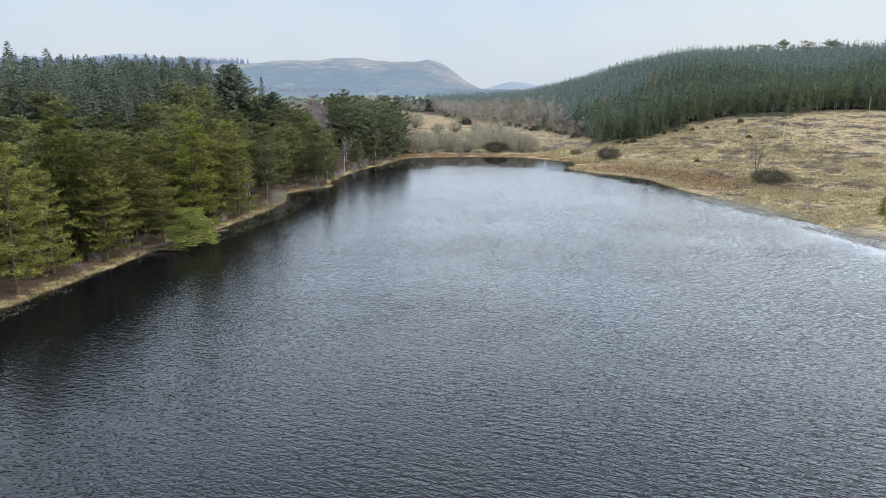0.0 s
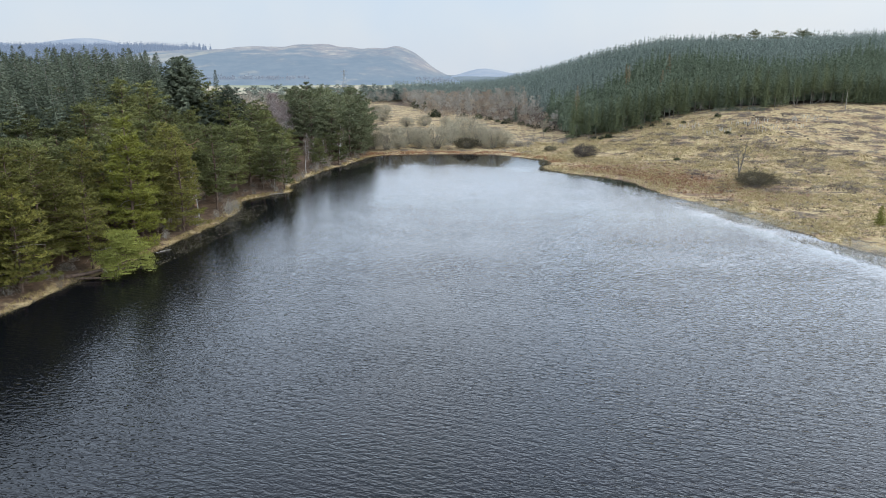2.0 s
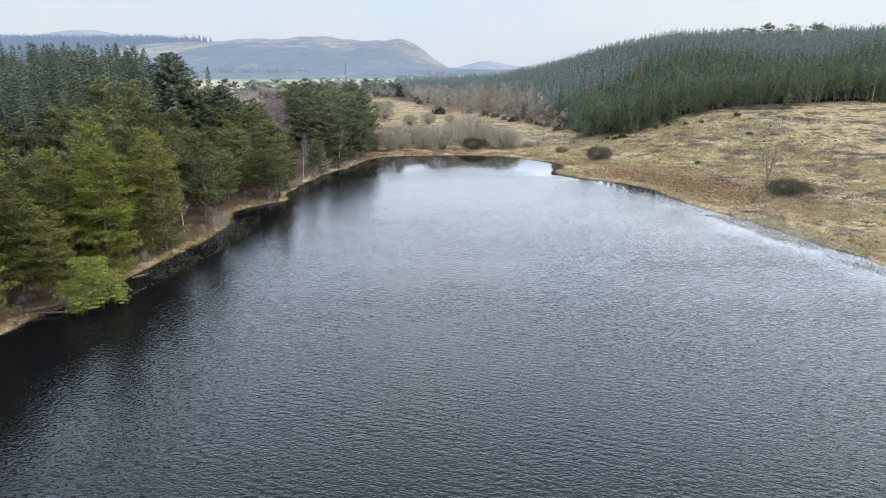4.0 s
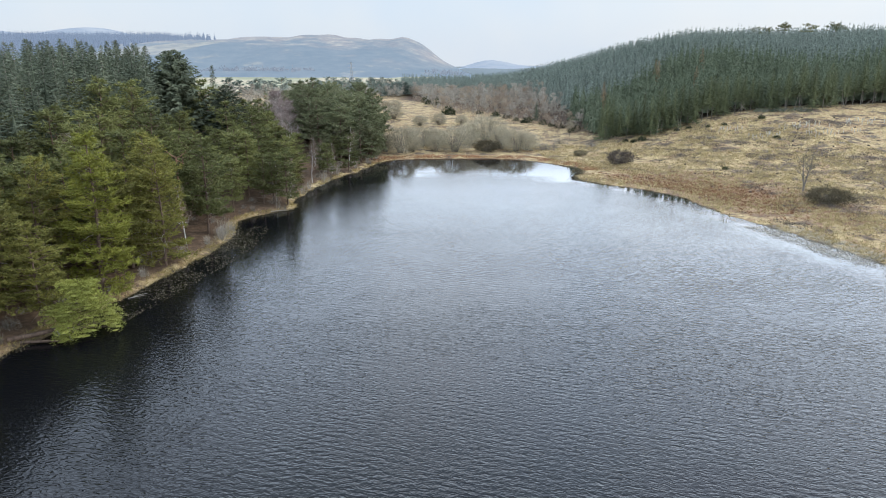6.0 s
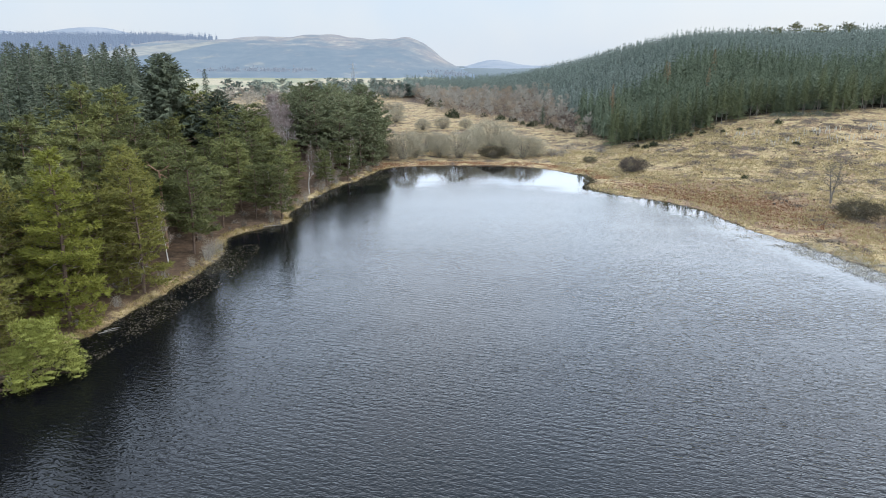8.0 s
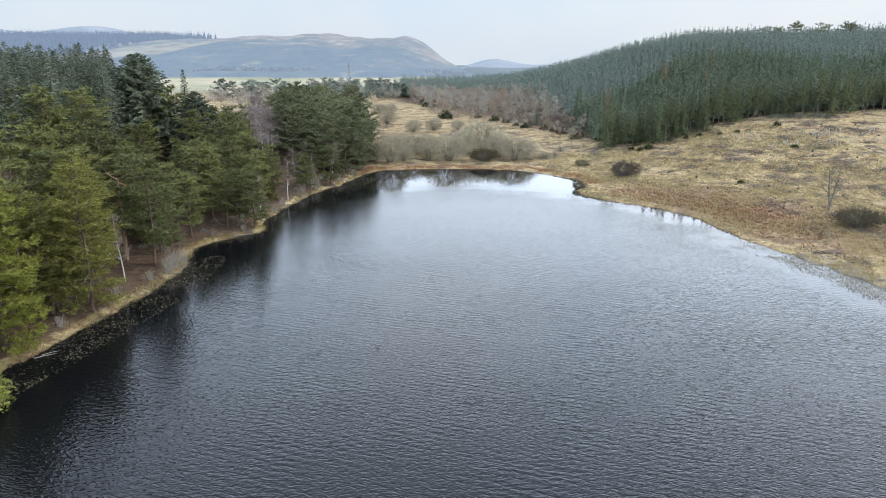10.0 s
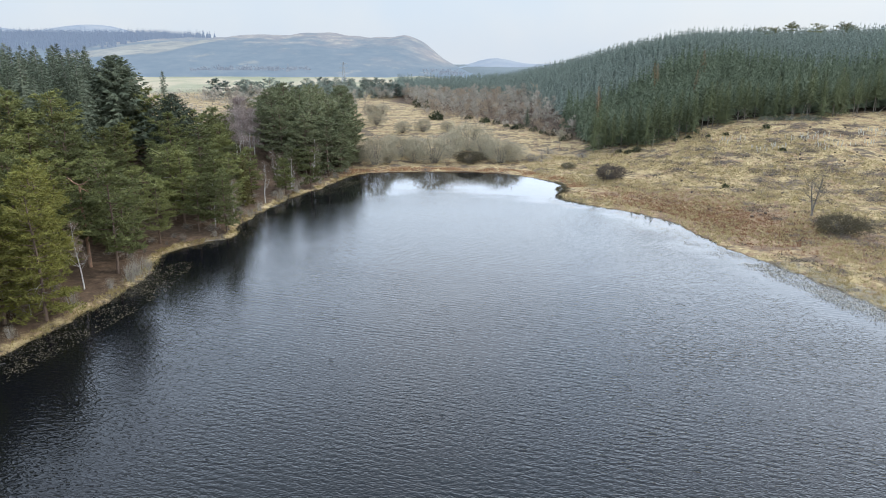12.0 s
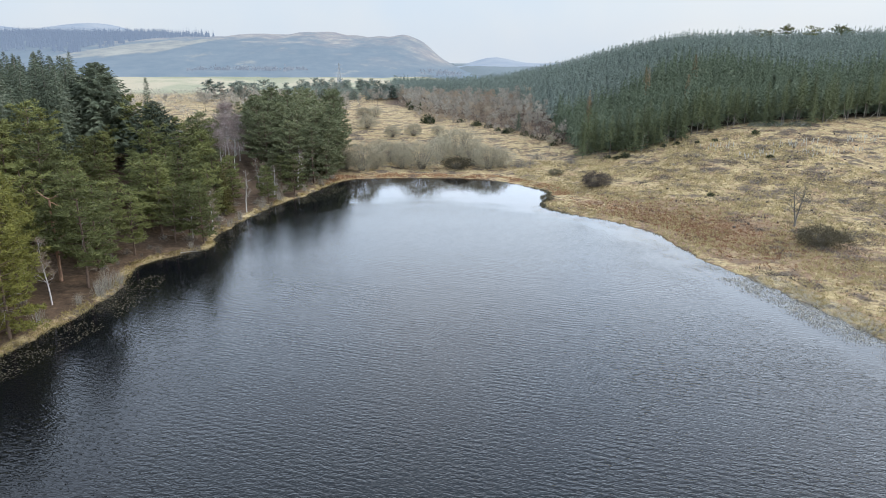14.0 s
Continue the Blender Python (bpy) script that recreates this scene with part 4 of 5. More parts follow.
FALLEN = bush_meshes(np.random.default_rng(6), 9, 2.4, M_SITKA, M_DEAD, 1300, 0.16)
for x in (139, 145, 152):
    plant("fallen_spruce", FALLEN, at(x, wood_edge(x) - 1.5, rng.uniform(0, 360)), "windblown spruce heap at the plantation's edge", "fallen tree", scale=rng.uniform(0.7, 1.0))

BARE_LARCH = spruce_meshes(np.random.default_rng(6), 19, 2.6, M_LARCH, 150, 5)
for x, y, s in ((116.3, 383, 0.95), (119.5, 388, 0.85), (139.4, 382.7, 1.0), (87.3, 371.4, 0.9), (128, 360, 0.85)):
    plant("larch_tree", BARE_LARCH, at(x, y, 40 * s), "brownish larch spire among dark spruces", "larch tree", "larches in the hillside plantation", s)

# the old pines on the skyline
SKY_PINES = kinds(3, lambda r: pine_meshes(r, 15.5, 5.4, M_PINE_DARK, 0.64, 4, 7, 0.8, 1.5, 0.0, 3), 131)
for i, (x, y, s) in enumerate(((246, 545, 1.0), (254, 546, 0.95), (265, 544, 1.15), (284, 544, 1.15), (302, 542, 1.2), (309, 545, 1.1))):
    plant("scots_pine", SKY_PINES[i % 3], at(x, y, 60 * i), "flat-topped old pine standing out on the skyline", "pine tree", "old pines on the hilltop", s * 0.82)

# ---- the bare birch wood beyond the lake's head ----
BIRCHES = kinds(4, lambda r: bare_tree_meshes(r, 9.5, 3.8, M_GREY_BARK, M_BIRCH_TWIG, 11, 620, 0.7, 0.13, 2, 0.16), 141)
ALDERS = kinds(3, lambda r: bare_tree_meshes(r, 8.5, 4.0, M_GREY_BARK, M_ALDER, 11, 620, 0.7, 0.13, 2, 0.12), 151)


def birch_front(x):
    return 318 + min(28, max(0, 78 - x)) * 2.2 + max(0, 50 - x) * 1.4 + max(0, 10 - x) * 6 + 6 * math.sin(x * 0.4)


def in_birchwood(x, y):
    return y > birch_front(x) and not in_plantation(x, y) and x < 82


for x, y in scatter(rng, 300, (-20, 82, 322, 640), lambda x, y: in_birchwood(x, y) and not (y < 386 and abs((x - 6) / (y - 59) - 0.155) < 0.014), 4.3):
    kit, label = (BIRCHES, "mauve-brown leafless birch in the wood") if rng.uniform() < 0.68 else (ALDERS, "brown leafless tree in the wood")
    plant("birch_tree", kit[rng.integers(0, 3)], at(x, y, rng.uniform(0, 360)), label, "tree", "bare trees beyond the lake's head", rng.uniform(0.62, 1.15) * (0.5 + 0.5 * float(smooth((y - birch_front(x)) / 45))))
for x, y in scatter(rng, 70, (-170, 10, 450, 650), lambda x, y: not in_plantation(x, y) and x < (-34 if y < 545 else 4), 8):
    plant("birch_tree", BIRCHES[rng.integers(0, 4)], at(x, y, rng.uniform(0, 360)), "grey-brown leafless tree in the valley", "tree", "bare trees in the valley", rng.uniform(0.7, 1.3))
brush = Shape()
r = np.random.default_rng(63)
for x, y in scatter(r, 330, (-20, 84, 305, 560), lambda x, y: in_birchwood(x, y + 9), 4.0):
    n, s = 60, r.uniform(1.0, 2.4)
    p = r.normal(size=(n, 3)) * (s, s, 0.4 * s) + (x, y, ground_at(x, y) + 0.6 * s)
    brush.blades(p, r.normal(size=(n, 3)) * 0.6 + (0, 0, 0.6), r.uniform(0.5, 1.3, n), 0.16, r)
tagged(new("brushwood", brush.mesh("brushwood", M_ALDER)), "beige-brown undergrowth below the bare birches", "scrub", kind="stuff")
SAPLING = spruce_meshes(np.random.default_rng(9), 5.2, 1.5, M_PINE, 90, 4)
plant("pine_sapling", SAPLING, at(96.7, 144.5), "young green pine alone on the marsh's edge", "pine tree", scale=0.8)
plant("spruce_tree", SITKAS[1], at(56.5, 384), "lone dark spruce before the bare wood", "spruce tree", scale=0.42)
FAR_PINES = kinds(3, lambda r: pine_meshes(r, 14, 5.0, M_PINE_FAR, 0.16, 9, 5, 0.7, 1.5, 0.05), 161)
for x, y in scatter(rng, 48, (-80, -20, 326, 430), lambda x, y: x < -20 - (y - 285) * 0.12, 5.4):
    plant("scots_pine", FAR_PINES[rng.integers(0, 3)], at(x, y, rng.uniform(0, 360)), "dark green pine in the clump beyond the wood", "pine tree", "pines beyond the wood", rng.uniform(1.0, 1.35) * (0.72 if (x - 6) / (y - 59) < -0.228 else 1))
scrub = Shape()
r = np.random.default_rng(61)
for i in range(520):
    x, y = r.uniform(-300, -10), r.uniform(400, 680)
    if wobble(np.array(x), np.array(y), 120.0, 4.0) + r.uniform(-0.5, 0.5) < -0.1 or x > (-36 if y < 545 else 0):
        continue
    n, s = 44, r.uniform(1.5, 3.6)
    p = r.normal(size=(n, 3)) * (s, s, 0.55 * s) + (x, y, ground_at(x, y) + 0.9 * s)
    scrub.blades(p, r.normal(size=(n, 3)) * 0.6 + (0, 0, 0.6), r.uniform(0.8, 2.0, n), 0.35, r)
tagged(new("valley_scrub", scrub.mesh("valley_scrub", M_BIRCH_TWIG)), "grey-brown leafless scrub over the valley floor", "scrub", kind="stuff")
# far pines take the haze-paled needle colour, so distance is painted into them
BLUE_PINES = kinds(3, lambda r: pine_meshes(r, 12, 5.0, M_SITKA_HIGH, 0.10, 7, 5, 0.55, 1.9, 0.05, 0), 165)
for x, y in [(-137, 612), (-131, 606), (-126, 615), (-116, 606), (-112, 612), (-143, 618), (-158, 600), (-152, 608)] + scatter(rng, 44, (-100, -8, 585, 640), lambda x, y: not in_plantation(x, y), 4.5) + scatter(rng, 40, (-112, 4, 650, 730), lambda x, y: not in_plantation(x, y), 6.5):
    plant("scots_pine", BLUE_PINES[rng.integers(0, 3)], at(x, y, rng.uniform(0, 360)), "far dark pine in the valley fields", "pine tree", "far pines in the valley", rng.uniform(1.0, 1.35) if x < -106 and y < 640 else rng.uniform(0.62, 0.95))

# ---- willows and bushes round the lake's head ----
WILLOWS = kinds(3, lambda r: bush_meshes(r, 10, 9, M_WILLOW, M_GREY_BARK, 7200, 0.082, True), 91)
SCRUBS = kinds(3, lambda r: bush_meshes(r, 10, 5, M_SCRUB, M_GREY_BARK, 6500, 0.09, True), 95)
GREYS = kinds(1, lambda r: bush_meshes(r, 10, 5, M_BRASH, M_GREY_BARK, 6000, 0.09, True), 97)
RUSTS = kinds(2, lambda r: bush_meshes(r, 8, 2.4, M_BIRCH_TWIG, M_GREY_BARK, 1500, 0.06), 98)
for x, y, wide, tall in ((-10.8, 292, 11.5, 10.5), (-16.5, 294, 8, 7), (-2, 311, 10, 8), (2.5, 316, 8, 7), (10, 298.5, 13.5, 10), (24.4, 325, 16.5, 11), (17, 316, 11, 9.5), (34.3, 299, 11.5, 9), (39, 303, 9, 7), (29, 306, 10, 9), (-3.3, 363.6, 7, 5.5), (6.1, 368, 7.5, 6), (-16.8, 389, 9, 7), (-24, 450, 8, 6), (-18, 455, 8, 6), (-7.2, 333, 7, 5), (3, 302, 8, 6.5), (17.4, 371, 6, 5), (-6, 296, 7, 6)):
    plant("willow_bush", WILLOWS[rng.integers(0, 3)], at(x, y, rng.uniform(0, 360)), "pale leafless willow thicket at the lake's head", "bush", "willows at the lake's head", wide / 10 * 1.12, tall / 9 / (wide / 10) * 0.94)
for x, y, wide, tall, label in ((22.5, 296.5, 10.5, 4.6, "low olive-brown leafless thicket by the water"), (95, 193, 11, 4.6, "dense dark leafless bush on the moor"), (63.5, 259, 9, 5, "grey-brown leafless bush on the moor"), (55.9, 284, 5.2, 2.2, "small brown bush on the moor"), (45.6, 243, 4, 2.0, "dark scrub at the water's edge")):
    plant("thorn_bush", (GREYS * 3 if label.startswith("grey") else SCRUBS)[rng.integers(0, 3)], at(x, y, rng.uniform(0, 360)), label, "bush", "", wide / 10, tall / 5 / (wide / 10))
for x, y, wide, tall in ((46.2, 302, 8.5, 3.6), (51, 306, 6, 2.4), (38, 310, 7, 3), (55, 316, 8, 3.5), (66, 306, 7, 2.4)):
    plant("low_bush", RUSTS[rng.integers(0, 2)], at(x, y, rng.uniform(0, 360)), "low reddish-brown leafless bush", "bush", "low bushes before the wood", wide / 8, tall / 2.4 / (wide / 8))
PALE = bare_tree_meshes(np.random.default_rng(17), 9, 3.4, M_GREY_BARK, M_WILLOW, 16, 800, 0.8, 0.06)
plant("bare_tree", PALE, at(60.8, 324.6), "pale leafless tree before the spruces", "tree")
BARE = bare_tree_meshes(np.random.default_rng(7), 11.0, 4.4, M_GREY_BARK, M_SCRUB, 18, 420, 1.8, 0.05, 4, 0.3, 2)
plant("bare_tree", BARE, at(98.8, 210.4), "slender leafless tree alone on the moor", "tree")
GORSE = kinds(2, lambda r: bush_meshes(r, 3, 2.0, M_GORSE, M_GREY_BARK, 900, 0.14), 171)
for x, y, s in ((100.6, 306.8, 1.0), (105.4, 306.5, 1.1), (132.7, 303, 1.1), (124.2, 274, 0.8), (79.7, 306, 0.8), (81.7, 302, 0.9), (85.1, 303, 1.1), (91.7, 241.7, 0.7), (118, 303, 0.7), (112, 304, 0.8), (13.1, 415, 2.6), (30.5, 421, 2.1), (8.9, 496, 3.0), (1.5, 517, 2.4), (3, 500, 1.8), (43, 398, 1.4), (38, 404, 1.6), (47, 388, 1.5), (50, 380, 1.5), (58, 372, 1.6), (64, 360, 1.8), (70, 350, 1.6), (74, 338, 1.4), (52, 380, 1.4), (67, 346, 1.4), (61, 366, 1.2)):
    plant("gorse_bush", GORSE[rng.integers(0, 2)], at(x, y, rng.uniform(0, 360)), "round dark evergreen bush on the rough grass", "bush", "dark evergreen bushes", s * rng.uniform(0.75, 1.25), rng.uniform(0.75, 1.1))

# ---- the western bank: fallen pine, birches, shrubs ----
def leaning_pine():
    """A pine that has gone over: its trunk lies out over the water, its crown still green."""
    r = np.random.default_rng(23)
    ob = thing("fallen_pine", "bright green pine leaning low over the water on a grey trunk", "pine tree")
    ob.matrix_world = pose(-52.5, 116.0, 0)
    wood, leaf, snag = Shape(), Shape(), Shape()
    wood.tube([(-1.5, -0.6, 0.5), (1.0, 0.2, 0.75), (3.5, 0.9, 1.2), (5.5, 1.6, 2.6), (6.5, 2.0, 4.5)], [0.34, 0.32, 0.28, 0.2, 0.1], 8)
    wood.tube([(0.2, -0.9, 0.3), (3.2, -0.6, 0.3), (5.6, -0.2, 0.2)], [0.2, 0.17, 0.1], 7)
    for i in range(60):
        a, u = r.uniform(0, 6.283), r.uniform(0, 1) ** 1.3
        reach = (1.05 - 0.72 * u) * r.uniform(0.45, 1.0)
        c = np.array([6.6 + 4.6 * math.cos(a) * reach, 1.6 + 3.8 * math.sin(a) * reach, 0.55 + 6.2 * u])
        wood.tube([(6.0, 1.8, max(1.0, c[2] - 0.9)), c], [0.06, 0.015], 4)
        for j in range(3):
            size, q = r.uniform(0.6, 0.95), r.normal(size=(80, 3))
            q /= np.linalg.norm(q, axis=1, keepdims=True)
            q[:, 2] = np.where(q[:, 2] < -0.25, -q[:, 2], q[:, 2])
            c2 = c + r.normal(size=3) * 0.45
            leaf.lump(c2 - (0, 0, 0.1), np.array((0.6, 0.6, 0.2)) * size, r)
            leaf.blades(c2 + q * (1.2 * size, 1.2 * size, 0.5 * size), q + r.normal(size=(80, 3)) * 0.35 + (0, 0, 0.35), r.uniform(0.20, 0.38, 80), r.uniform(0.06, 0.11, 80), r)
    for i in range(9):
        b = np.array([r.uniform(3.2, 5.8), r.uniform(-0.6, 0.6), r.uniform(0.6, 1.6)])
        t = b + (r.uniform(0.2, 1.4), r.uniform(-2.2, -0.6), r.uniform(-0.4, 1.4))
        snag.tube([b, (b + t) / 2 + r.normal(size=3) * 0.15, t], [0.07, 0.05, 0.015], 4)
    part("trunk", wood.mesh("trunk", M_PINE_BARK, False), ob)
    part("crown", leaf.mesh("crown", M_PINE_LEAN), ob)
    part("snag", snag.mesh("snag", M_DEAD, False), ob, "bare bleached dead limbs")


leaning_pine()


def broken_pine():
    """A pine whose top has died: an orange trunk that stands out of its crown and ends in crooked bare limbs."""
    r = np.random.default_rng(27)
    ob = thing("scots_pine", "Scots pine with an orange trunk and bare crooked dead top", "pine tree", "pines of the western wood")
    z = ground_at(-51, 169.4)
    ob.matrix_world = pose(-51, 169.4, z - 0.1)
    top = 15.6 - z
    trunk = Shape()
    trunk.tube([(0, 0, -0.5), (0.1, 0, top * 0.4), (-0.05, 0.1, top * 0.75), (0.05, 0, top)], [0.30, 0.26, 0.21, 0.15], 8)
    part("trunk", trunk.mesh("trunk", M_ORANGE, False), ob, "orange flaking trunk")
    for way in ((1.9, -0.3, 1.0), (-1.7, 0.2, 1.1), (0.9, 0.6, -0.7)):
        limb, b = Shape(), np.array((0.05, 0, top - 0.1 - 0.5 * (way[2] < 0)))
        e = b + way
        limb.tube([b, b + np.array(way) * (0.45, 0.45, 0.3), e, e + (0.5 * way[0], 0.4, -0.25)], [0.13, 0.10, 0.07, 0.02], 6)
        limb.tube([e, e + (0.2 * way[0], -0.3, 0.8)], [0.05, 0.015], 5)
        part("dead_limb", limb.mesh("dead_limb", M_ORANGE, False), ob, "bare crooked dead limb")
    crown = pine_meshes(r, top * 0.92, 4.2, M_PINE_DARK, 0.34, 8, 8, 1.2, 1.05, 0.1, 5)[1]
    part("crown", crown, ob)


broken_pine()
rng = np.random.default_rng(19)
WHITE = [bare_tree_meshes(np.random.default_rng(200 + s), 13, 2.6, M_BIRCH_BARK, M_BROWN_TWIG, 14, 1000, 0.75, 0.04) for s in range(4)]
MAUVE = [bare_tree_meshes(np.random.default_rng(220 + s), 13.5, 5.0, M_BIRCH_BARK, M_MAUVE, 20, 1900, 0.95, 0.06, 5, 0.3) for s in range(2)]
for i, (x, y, s, lean) in enumerate(((-46.8, 158.5, 0.95, -4), (-26.5, 256.3, 1.1, 0), (-66, 163, 1.45, 4), (-67.5, 165, 1.4, -6), (-36.5, 206, 0.9, 5), (-38.5, 199, 0.85, -5),
                                     (-34, 226, 0.9, 3), (-49, 258, 1.0, 0), (-53, 264, 1.0, 2), (-50.5, 271, 1.0, -2), (-47.5, 266, 0.9, 3), (-48.5, 147, 0.7, 3), (-84, 236, 1.1, 0), (-37, 252, 0.9, 3), (-34.5, 247, 0.8, -3), (-51, 281, 1.05, 0), (-56, 289, 1.1, 2), (-48.5, 276, 1.0, -3), (-52.5, 274, 1.1, 4), (-58, 297, 1.1, 0), (-30.5, 243, 0.8, 3), (-20, 291, 0.7, 2))):
    kit, label = (MAUVE[i % 2], "mauve-twigged leafless birch in the wood's gap") if y > 257 and x < -36 else (WHITE[i % 4], "slim leafless white-stemmed birch among the pines")
    plant("birch_tree", kit, pose(x, y, ground_at(x, y) - 0.1, 0, lean, 77 * i), label, "birch tree", "birches of the western wood", s)
BANK = kinds(3, lambda r: bush_meshes(r, 3.4, 3.2, M_WILLOW, M_DEAD, 420, 0.035), 211)
for x, y, s in ((-41.8, 164, 1.25), (-42.4, 167.5, 1.3), (-42.0, 171, 1.0), (-45.2, 151.5, 0.95), (-47.5, 140, 0.7), (-43.5, 160, 0.7), (-36.5, 204, 1.0), (-34.5, 212, 0.9), (-33.8, 219, 1.0), (-31.5, 232, 1.2), (-33, 244, 1.2), (-35, 250, 1.3), (-31, 249, 1.1), (-36.5, 258, 1.3), (-33, 256, 1.0), (-39, 263, 1.4), (-29.5, 252, 0.9), (-36, 267, 1.2), (-29, 241, 1.1), (-24.5, 255, 0.9), (-21.5, 266, 1.1), (-19, 276, 1.2), (-37, 193, 0.6), (-49.5, 133, 0.6)):
    plant("bank_shrub", BANK[rng.integers(0, 3)], at(x, y, rng.uniform(0, 360)), "pale leafless shrub on the lake bank", "shrub", "shrubs along the western bank", s)
BROWN_BANK = kinds(2, lambda r: bush_meshes(r, 3.4, 2.8, M_BROWN_TWIG, M_GREY_BARK, 420, 0.04), 213)
for x, y in scatter(rng, 44, (-64, -14, 95, 290), west_bank(0.4, 3.2), 2.4):
    plant("bank_shrub", BROWN_BANK[rng.integers(0, 2)], at(x, y, rng.uniform(0, 360)), "reddish-brown leafless shrub on the lake bank", "shrub", "shrubs along the western bank", rng.uniform(0.35, 0.85))
UNDER = kinds(2, lambda r: bush_meshes(r, 4.0, 2.6, M_BIRCH_TWIG, M_GREY_BARK, 420, 0.05), 215)
for x, y in scatter(rng, 60, (-62, -20, 95, 290), west_bank(3.5, 10), 2.8):
    plant("low_bush", UNDER[rng.integers(0, 2)], at(x, y, rng.uniform(0, 360)), "reddish-brown leafless undergrowth below the pines", "bush", "undergrowth below the pines", rng.uniform(0.4, 0.9))
LOG = Shape()
LOG.tube([(0, 0, 0), (1.6, 0.15, 0.05), (3.4, 0.0, 0.02)], [0.08, 0.07, 0.03], 7)
LOG = LOG.mesh("log", M_DEAD, False)
for x, y, turn, s in ((-38.2, 189.8, 20, 1.2), (-46.2, 131.3, 35, 0.7), (-45.8, 132.2, 40, 0.6), (-31.6, 224, 70, 0.9)):
    ob = tagged(new("log", LOG), "bleached drift log at the water's edge", "log", "drift logs")
    ob.matrix_world = pose(x, y, max(ground_at(x, y), 0) + 0.08, 0, 0, turn) @ Matrix.Diagonal((s, s, s, 1))


# ---- reeds, withered water plants and grass ----
def edge_points(rng, n, lo, hi, off_lo, off_hi, box):
    """Points at a distance from the shore, minus out on the water."""
    x, y = rng.uniform(box[0], box[1], n * 40), rng.uniform(box[2], box[3], n * 40)
    d = inland(x, y)
    ok = (d > off_lo) & (d < off_hi) & (wobble(x, y, hi, lo) + rng.uniform(-0.55, 0.55, len(x)) > -0.15)
    return np.stack([x[ok], y[ok]], 1)[:n]


def tuft_mesh(name, label, category, points, z, blades, long, width, material, spread=0.12, up=1.0):
    """Many tufts of upright blades."""
    r, shape = np.random.default_rng(len(points)), Shape()
    n = len(points) * blades
    base = np.repeat(np.c_[points, z], blades, 0) + r.normal(size=(n, 3)) * (spread, spread, 0.0)
    shape.blades(base, r.normal(size=(n, 3)) * (0.5, 0.5, 0.15) + (0, 0, up), r.uniform(0.5, 1.2, n) * long, width, r)
    return tagged(new(name, shape.mesh(name, material)), label, category, kind="stuff")


rng = np.random.default_rng(29)
lily = np.concatenate([edge_points(rng, 200, 2.0, 9.0, -3.5, -0.4, (-62, -50, 76, 92)), edge_points(rng, 1500, 1.0, 9.0, -6.5, -0.6, (-60, -30, 122, 176)), edge_points(rng, 420, 2.0, 8.0, -4.5, -0.5, (-40, -25, 184, 232)), edge_points(rng, 420, 3.0, 9.0, -7.0, -0.5, (-30, -12, 240, 268))])
tuft_mesh("water_plants", "withered tan water plants floating along the wooded shore", "water plants", lily, np.full(len(lily), -0.02), 2, 0.24, 0.16, M_LILY, 0.10, 0.35)
reed = np.concatenate([edge_points(rng, 4200, 1.0, 7.0, -6.5, 0.5, (58, 95, 105, 182)), edge_points(rng, 1900, 5.0, 6.0, -6.5, 0.3, (40, 72, 176, 236)), edge_points(rng, 380, 2.0, 8.0, -1.6, 0.4, (-20, 48, 262, 284))])
tuft_mesh("reeds", "sparse dead reeds standing in the shallows", "reeds", reed, np.full(len(reed), -0.05), 3, 0.26, 0.06, M_REED, 0.3, 0.35)
dense = edge_points(rng, 9500, 4.0, 19.0, -5.4, 4.5, (64, 96, 100, 174))
tuft_mesh("reeds", "pale matted dead reeds on the marshy shore", "reeds", dense, np.maximum(height(dense[:, 0], dense[:, 1]), 0) - 0.03, 4, 0.30, 0.09, M_REED, 0.28, 0.2)
bank = edge_points(rng, 3000, 0.0, 9.0, -0.2, 1.7, (-66, -12, 70, 292))
tuft_mesh("bank_grass", "straw-yellow grass along the wooded bank", "grass", bank, height(bank[:, 0], bank[:, 1]), 3, 0.55, 0.10, M_BANK, 0.25, 0.6)
moor = edge_points(rng, 24000, 0.0, 25.0, 0.3, 95.0, (42, 205, 110, 312))
moor = moor[moor[:, 0] < 0.75 * moor[:, 1] + 20]
tuft_mesh("moor_grass", "tussocks of bleached moor grass", "grass", moor, height(moor[:, 0], moor[:, 1]) - 0.03, 4, 0.70, 0.22, M_STRAW, 0.22, 0.6)
heath = edge_points(rng, 9000, 2.0, 15.0, 3.0, 95.0, (58, 200, 120, 312))
heath = heath[(heath[:, 0] < 0.75 * heath[:, 1] + 20) & (wobble(heath[:, 0], heath[:, 1], 13.0, 7.0) > 0.18)]
tuft_mesh("heather", "dark wiry heather between the grass", "heather", heath, height(heath[:, 0], heath[:, 1]) - 0.03, 6, 0.50, 0.17, M_BRASH, 0.4, 0.4)
fern = np.stack([rng.normal(76, 10, 4200), rng.normal(212, 17, 4200)], 1)
fern[:, 0] -= (fern[:, 1] - 204) * 0.42
fern = fern[inland(fern[:, 0], fern[:, 1]) > 4]
tuft_mesh("bracken", "collapsed rust-brown bracken", "bracken", fern, height(fern[:, 0], fern[:, 1]) - 0.03, 4, 0.60, 0.18, M_RUST, 0.3, 0.4)

sedge = edge_points(rng, 1300, 5.0, 9.0, -0.8, 0.35, (-64, -14, 80, 282))
tuft_mesh("rushes", "dark wet rushes below the wooded bank", "rushes", sedge, np.full(len(sedge), -0.03), 4, 0.42, 0.12, M_SCRUB, 0.22, 0.5)
peat = edge_points(rng, 500, 6.0, 10.0, -0.9, 0.7, (38, 72, 226, 264))
